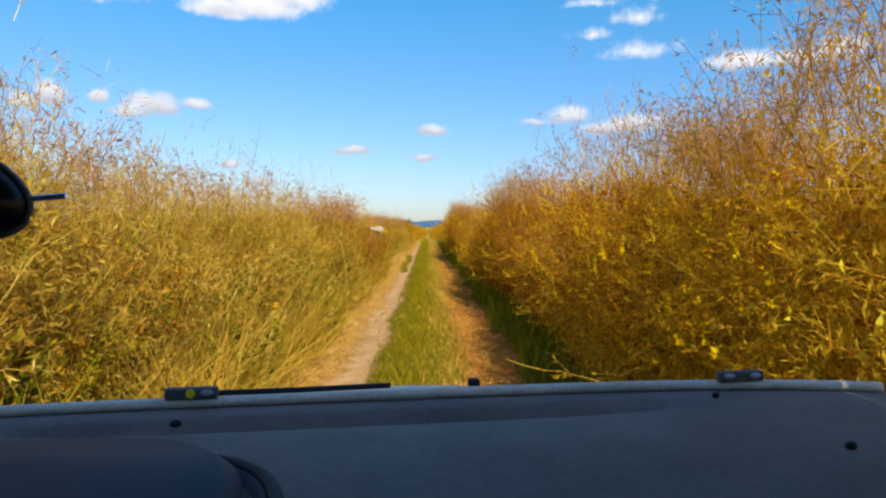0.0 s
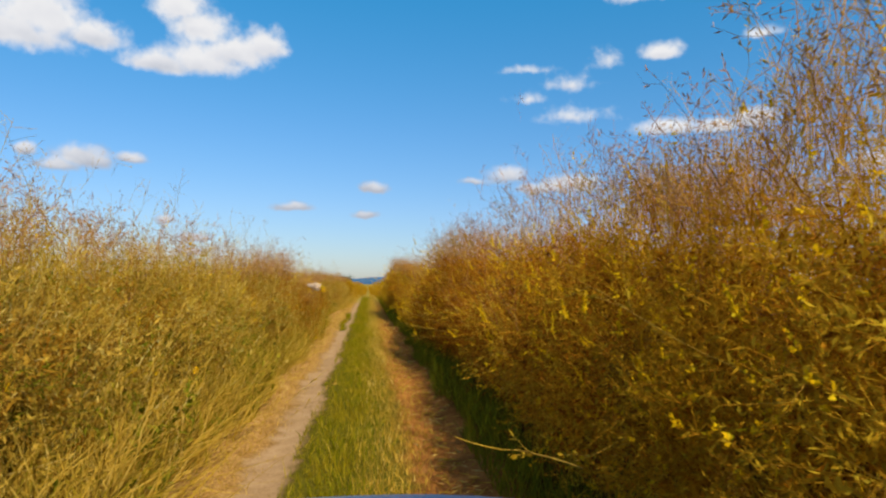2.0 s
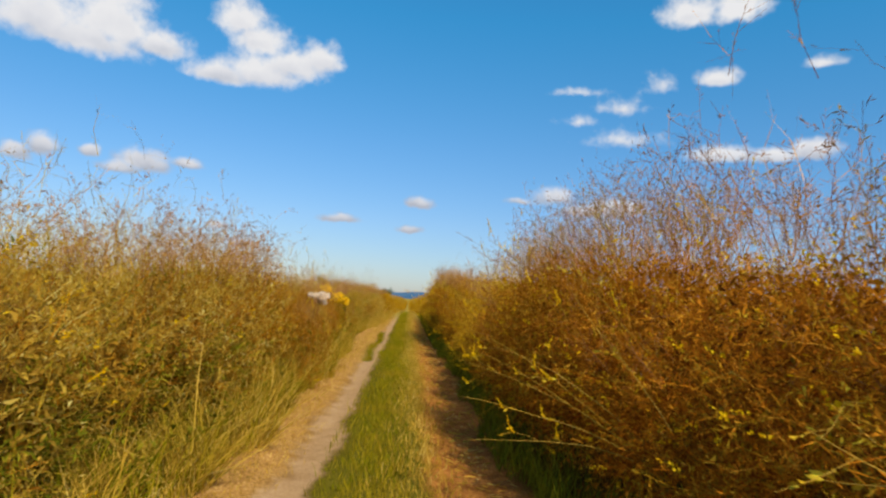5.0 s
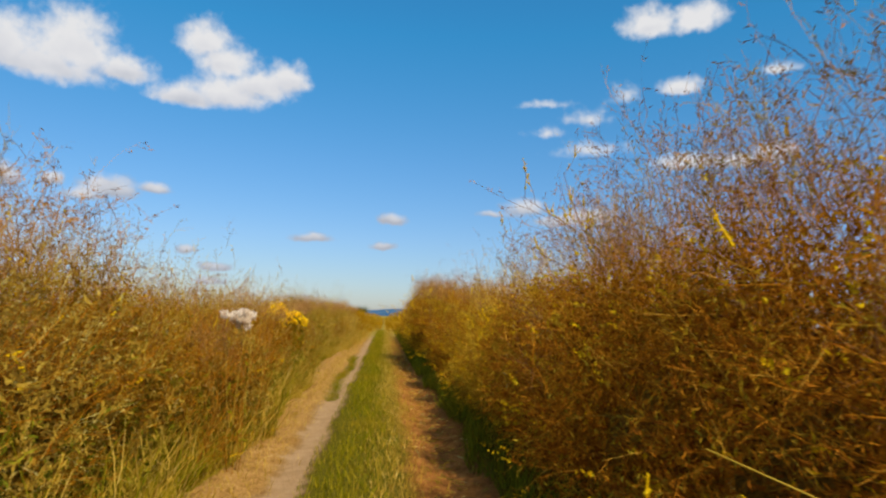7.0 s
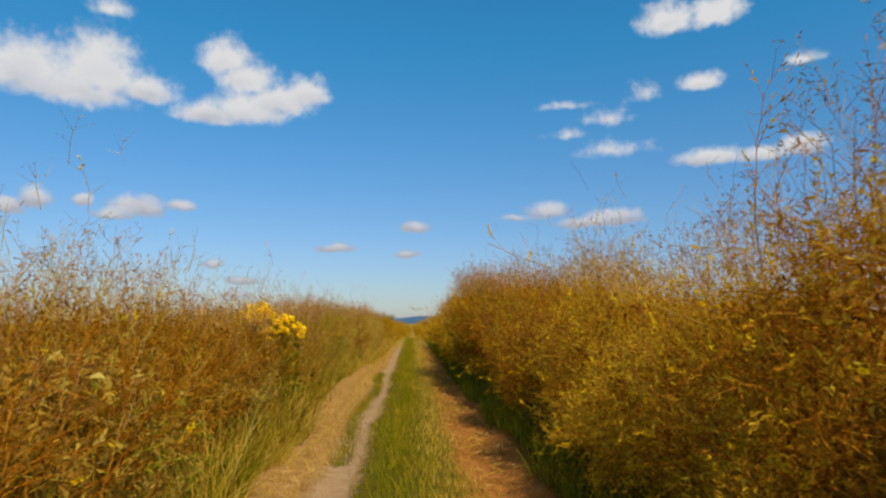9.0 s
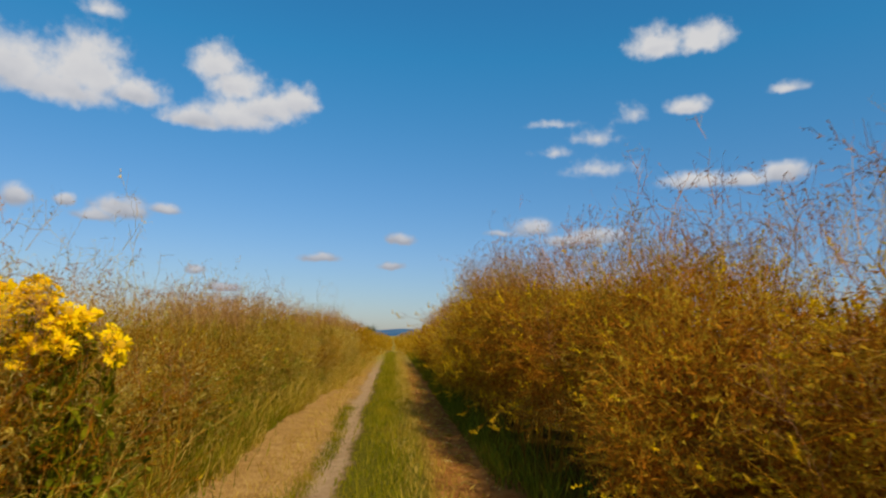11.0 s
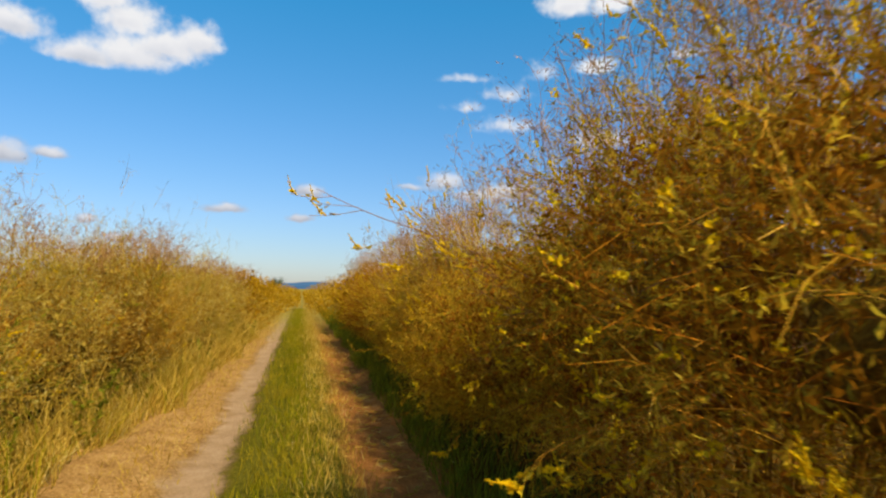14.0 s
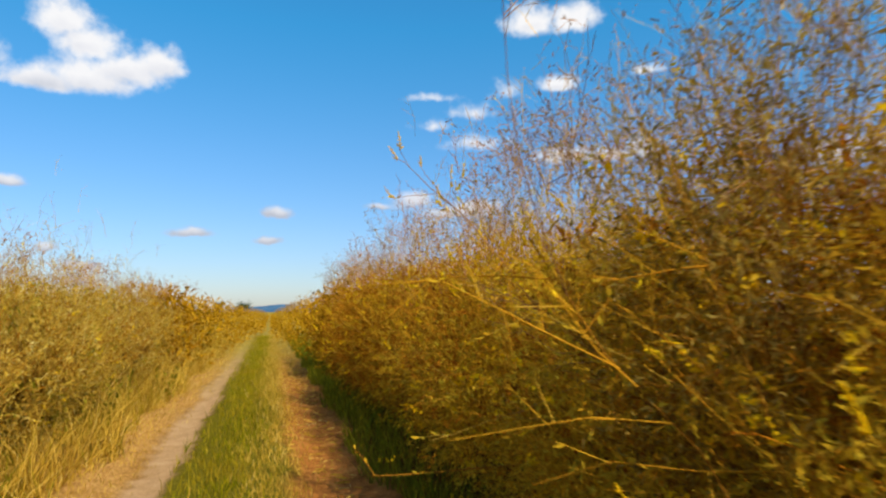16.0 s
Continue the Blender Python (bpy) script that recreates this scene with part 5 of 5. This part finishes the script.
for k in range(44):
    y = 2.4 + k * 0.82 + rng.uniform(-0.3, 0.3)
    z = rng.uniform(0.45, 1.45)
    if 21 < y < 31:
        continue
    copy_thing(dry_stalks[k % 3], pose(hedge_edge(y) + 0.42 + 0.3 * max(0.0, 0.8 - z), y, z, rng.uniform(-15, 15), rng.uniform(-10, 10), rng.uniform(-35, 35)))
for k in range(22):
    y = (24.6 + k * 0.42) if k < 16 else 17.0 + (k - 16) * 0.7
    z = rng.uniform(0.45, 1.15)
    copy_thing(low_sprays[k % 2], pose(hedge_edge(y) + 0.40 + 0.3 * max(0.0, 0.8 - z), y, z, rng.uniform(-15, 15), rng.uniform(-10, 10), rng.uniform(-35, 35)))
for k, ob in enumerate(dry_stalks + low_sprays):
    ob.matrix_basis = pose(hedge_edge(40 + k) + 0.42, 40 + k, 0.8)
tagged(bare_branch("dry_branch", 89, (1.45, 36.2, 0.5), (-0.9, 0.5, -0.1), 0.8, 0.06, STEM, 0.007, 3), "pale dry branch slanting down to the rut", "branch")

# ---- far trees ----


def small_tree(seed, high, wide):
    rs = np.random.RandomState(seed)
    root = new("tree")
    trunk = grow(rs, np.zeros((1, 3)), np.array([[0, 0, 1.0]]), np.array([high * 0.6]), 6, 0.06, 0.1)
    p, d, u = along(rs, trunk, 9, 0.35, 1.0)
    limb = grow(rs, p, any_way(rs, 9, 0.5), rs.uniform(0.25, 0.45, 9) * wide, 5, 0.15, 0.1)
    put("trunk", np_mesh("trunk", *join(tubes(trunk, high * 0.035, high * 0.012, 7), tubes(limb, high * 0.012, high * 0.004, 5))), BARK, root)
    c, _, _ = along(rs, limb, 5, 0.35, 1.0)
    c = np.repeat(c, 55, 0) + rs.normal(size=(len(c) * 55, 3)) * wide * 0.085
    c[:, 2] = np.maximum(c[:, 2], high * 0.18)
    l = rs.uniform(0.10, 0.22, len(c)) * wide / 4
    put("crown", np_mesh("crown", *leaflets(rs, c, any_way(rs, len(c)), l, l * 0.6)), TREE_LEAF, root)
    return tagged(root, "small dark green tree standing far out in the field", "tree", "far trees")


lay(small_tree(91, 5.6, 6.0), -20.5, 160)
lay(small_tree(93, 5.2, 5.0), -15.0, 230)
lay(small_tree(94, 4.6, 7.0), -9.5, 260)

# ---- the car that stands at the start of the track ----
CAR = pose(0, 0, 0, 0, -1.5, 5.7)


def loft(rings, closed=False):
    """A skin over rings of equal length."""
    bm = bmesh.new()
    vs = [[bm.verts.new(p) for p in r] for r in rings]
    n = len(rings[0])
    for a, b in zip(vs, vs[1:]):
        for i in range(n if closed else n - 1):
            bm.faces.new((a[i], a[(i + 1) % n], b[(i + 1) % n], b[i]))
    if closed:
        bm.faces.new(vs[0][::-1])
        bm.faces.new(vs[-1])
    bmesh.ops.recalc_face_normals(bm, faces=bm.faces)
    return bm


def rounded(size, at=(0, 0, 0), bevel=0.01, turn=None):
    bm = bmesh.new()
    bmesh.ops.create_cube(bm, size=1.0, matrix=Matrix.Diagonal((*size, 1)))
    bmesh.ops.bevel(bm, geom=bm.edges[:], offset=bevel, segments=3, affect="EDGES", profile=0.6)
    bmesh.ops.transform(bm, matrix=Matrix.Translation(at) @ (turn or Matrix()), verts=bm.verts)
    return bm


def sweep(points, r, sides=10, flat=1.0):
    """A rounded bar along the points."""
    rings = []
    pts = [Vector(p) for p in points]
    for i, p in enumerate(pts):
        t = (pts[min(i + 1, len(pts) - 1)] - pts[max(i - 1, 0)]).normalized()
        u = t.cross(Vector((0, 0, 1)) if abs(t.z) < 0.9 else Vector((1, 0, 0))).normalized()
        w = t.cross(u)
        rings.append([p + r * (u * math.cos(k * 2 * math.pi / sides) + w * math.sin(k * 2 * math.pi / sides) * flat) for k in range(sides)])
    return loft(rings, True)


def seal_y(x):
    return 1.085 - 0.10 * x ** 4


def build_car():
    car = new("car")
    car.matrix_basis = CAR
    tagged(car, "dark blue car with a dusty dashboard, standing on the track", "car")
    xs = np.linspace(-1.06, 1.06, 45)
    rings = []
    for x in xs:
        f = seal_y(x)
        crease = 0.024 * max(0.0, 1 - (x / 0.55) ** 4)
        prof = ((f + 0.012, 1.05), (f + 0.004, 1.099), (f - 0.02, 1.101), (f - 0.075, 1.101), (f - 0.088, 1.102 - crease), (f - 0.11, 1.100 - crease * 0.4),
                (f - 0.16, 1.102), (f - 0.30, 1.108), (f - 0.45, 1.108), (f - 0.60, 1.10), (f - 0.70, 1.07), (f - 0.74, 1.0), (f - 0.70, 0.8), (f - 0.62, 0.45))
        rings.append([(x, py, pz) for py, pz in prof])
    part("dashboard", loft(rings), DASH, car, "dark grey grained dashboard, dusty", True)
    # the hood over the instruments, with a groove round it
    rings = []
    for s, z in ((1.05, 1.090), (1.04, 1.116), (1.0, 1.120), (0.985, 1.104), (0.965, 1.104), (0.955, 1.138), (0.90, 1.156), (0.55, 1.163), (0.02, 1.164)):
        ring = []
        for k in range(48):
            a = 2 * math.pi * k / 48
            c, d = math.cos(a), math.sin(a)
            ring.append((-0.46 + 0.375 * s * math.copysign(abs(c) ** 0.48, c), 0.52 + 0.285 * s * math.copysign(abs(d) ** 0.55, d), z))
        rings.append(ring)
    part("instrument_hood", loft(rings, True), DASH_DARK, car, "glossy dark blue-black instrument hood", True)
    groove = [(-0.46 + 0.389 * math.copysign(abs(math.cos(a)) ** 0.48, math.cos(a)), 0.52 + 0.296 * math.copysign(abs(math.sin(a)) ** 0.55, math.sin(a)), 1.118)
              for a in [2 * math.pi * k / 60 for k in range(61)]]
    part("hood_groove", sweep(groove, 0.009, 8, 0.7), RUBBER, car, "black groove round the hood", True)
    for x0, y0, w in ((0.60, 0.99, 0.007), (0.64, 0.74, 0.008), (-0.26, 0.96, 0.009)):
        bm = bmesh.new()
        bmesh.ops.create_icosphere(bm, subdivisions=2, radius=1.0, matrix=Matrix.Translation((x0, y0, 1.112)) @ Matrix.Diagonal((w, w * 0.7, 0.006, 1)))
        part("screw_cap", bm, RUBBER, car, "small black cap in the dashboard", True)
    line = [(x, seal_y(x) + 0.006, 1.107) for x in np.linspace(-0.93, 0.93, 40)]
    part("windscreen_seal", sweep(line, 0.0115, 10, 0.8), SEAL_GREY, car, "pale dusty windscreen seal", True)
    edge = [(x, seal_y(x) + 0.03 + 0.006 * math.sin(x * 9), 1.117) for x in np.linspace(-0.24, 0.06, 14)]
    part("wiper_blade", sweep(edge, 0.0055, 6, 0.9), RUBBER, car, "black wiper blade")
    part("wiper_pivot", rounded((0.022, 0.02, 0.016), (0.21, 1.115, 1.117), 0.006), RUBBER, car, "black wiper pivot")
    for x0, dot in ((-0.27, True), (0.69, False)):
        clip = part("seal_clip", rounded((0.085, 0.016, 0.020), (x0, seal_y(x0) + 0.002, 1.124), 0.005), CLIP_GREY, car, "dark grey clip on the seal")
        if dot:
            bm = bmesh.new()
            bmesh.ops.create_cone(bm, cap_ends=True, segments=20, radius1=0.0075, radius2=0.0075, depth=0.003,
                                  matrix=Matrix.Translation((x0, seal_y(x0) - 0.0065, 1.125)) @ Matrix.Rotation(radians(90), 4, "X"))
            part("sticker", bm, YELLOW_DOT, clip, "round yellow sticker")
        for dx in ((0.027,) if dot else (0.025, -0.025)):
            bm = bmesh.new()
            bmesh.ops.create_uvsphere(bm, u_segments=14, v_segments=8, radius=1.0,
                                      matrix=Matrix.Translation((x0 + dx, seal_y(x0) - 0.006, 1.126)) @ Matrix.Diagonal((0.011, 0.003, 0.005, 1)))
            part("badge", bm, SILVER, clip, "small silver oval")
    part("cowl", loft([[(x, seal_y(x) + 0.02, 1.104), (x, seal_y(x) + 0.10, 1.085), (x, seal_y(x) + 0.20, 1.06)] for x in np.linspace(-0.88, 0.88, 20)]), RUBBER, car)
    rings = []
    for y, z, w in ((1.27, 1.02, 0.80), (1.55, 0.98, 0.78), (1.85, 0.93, 0.74), (2.02, 0.84, 0.70), (2.08, 0.72, 0.68), (2.08, 0.42, 0.68)):
        rings.append([(w * t, y - 0.10 * t * t, z - 0.05 * abs(t) ** 3) for t in np.linspace(-1, 1, 17)])
    part("bonnet", loft(rings), PAINT, car, "", True)
    for s in (-1, 1):
        rings = [[(s * 0.80, y, z), (s * 0.95, y, z - 0.05), (s * 1.0, y, z - 0.25), (s * 0.98, y, max(0.66, z - 0.4))]
                 for y, z in ((1.27, 0.95), (1.55, 0.93), (1.85, 0.86), (2.02, 0.78))]
        part("wing", loft(rings), PAINT, car, "", True)
        pillar = [(s * 1.01, 1.04, 1.04), (s * 1.06, 0.98, 1.09), (s * 1.12, 0.88, 1.15), (s * 1.16, 0.68, 1.31), (s * 1.10, 0.45, 1.58), (s * 1.0, 0.2, 1.79)]
        part("windscreen_pillar", sweep(pillar, 0.055, 12, 0.8), TRIM, car, "pale grey windscreen pillar trim", True)
        rubber = [(s * 0.95, 1.02, 1.115), (s * 1.01, 0.985, 1.130), (s * 1.065, 0.90, 1.19), (s * 1.105, 0.70, 1.33), (s * 1.045, 0.47, 1.58), (s * 0.945, 0.22, 1.78)]
        part("pillar_seal", sweep(rubber, 0.009, 8), RUBBER, car, "black rubber edge")
        part("door", loft([[(s * 1.02, y, 0.30), (s * 1.06, y, 0.65), (s * 1.05, y, 0.95)] for y in (1.27, 0.6, -0.2, -1.0)]), PAINT, car)
        # unseen strip below the roof edge, added to keep sun off the dash
        part("window_frame", loft([[(s * 1.12, y, 1.62), (s * 1.15, y, 1.75), (s * 1.14, y, 1.885)] for y in (0.50, 0.0, -0.5, -1.0)]), PAINT, car)
        part("rear_pillar", sweep([(s * 1.03, -0.95, 1.02), (s * 0.95, -1.0, 1.80)], 0.06, 10), PAINT, car)
        for y0 in (1.55, -0.75):
            wheel = tagged(new("wheel"), "", "")
            wheel.parent = car
            for nm, mat, prof in (("tyre", RUBBER, ((0.20, -0.09), (0.29, -0.10), (0.31, -0.06), (0.315, 0.0), (0.31, 0.06), (0.29, 0.10), (0.20, 0.09))),
                                  ("rim", SILVER, ((0.20, -0.07), (0.19, 0.05), (0.10, 0.07), (0.0, 0.075)))):
                rs = [[(s * 0.80 + s * o, y0 + r * math.cos(2 * math.pi * k / 28), 0.285 + r * math.sin(2 * math.pi * k / 28)) for r, o in prof] for k in range(29)]
                part(nm, loft(rs), mat, wheel, "", True)
    part("roof", loft([[(1.14 * t, y, z - 0.02 * t * t) for t in np.linspace(-1, 1, 13)] for y, z in ((0.68, 1.885), (0.63, 1.905), (0.3, 1.91), (-0.4, 1.875), (-0.7, 1.87), (-1.1, 1.83))]), PAINT, car, "", True)
    part("floor_pan", rounded((2.0, 2.4, 0.05), (0, 0.1, 0.30), 0.01), RUBBER, car)
    part("rear_wall", rounded((2.0, 0.04, 1.45), (0, -1.12, 1.03), 0.01), PAINT, car)
    return car


car = build_car()


def build_mount():
    """The black holder stuck to the dashboard."""
    root = new("phone_holder")
    root.matrix_basis = CAR @ pose(-0.358, 0.62, 1.168)
    tagged(root, "black phone holder with a silver rim standing on the dashboard", "phone holder")
    at = Matrix.Translation((0, 0, 0.268)) @ Matrix.Rotation(radians(18), 4, "Y")
    bm = bmesh.new()
    bmesh.ops.create_uvsphere(bm, u_segments=32, v_segments=16, radius=1.0, matrix=at @ Matrix.Diagonal((0.075, 0.035, 0.040, 1)))
    part("head", bm, GLOSS_BLACK, root, "", True)
    ring = [at @ Vector((0.077 * math.cos(k * math.pi / 24), 0.0, 0.041 * math.sin(k * math.pi / 24))) for k in range(-6, 31)]
    part("rim", sweep(ring, 0.003, 8), DULL_METAL, root, "silver rim")
    part("pin", sweep([at @ Vector((0.070, 0, 0.012)), at @ Vector((0.072, 0, 0.014)) + Vector((0.032, 0, 0.002))], 0.0028, 8), CHROME, root, "short silver pin")
    part("stem", sweep([(-0.03, 0.0, 0.0), (-0.035, 0.005, 0.12), (-0.028, 0, 0.24)], 0.010, 10), RUBBER, root)
    bm = bmesh.new()
    bmesh.ops.create_cone(bm, cap_ends=True, segments=28, radius1=0.038, radius2=0.02, depth=0.02, matrix=Matrix.Translation((-0.03, 0, 0.008)))
    part("foot", bm, RUBBER, root, "", True)


build_mount()
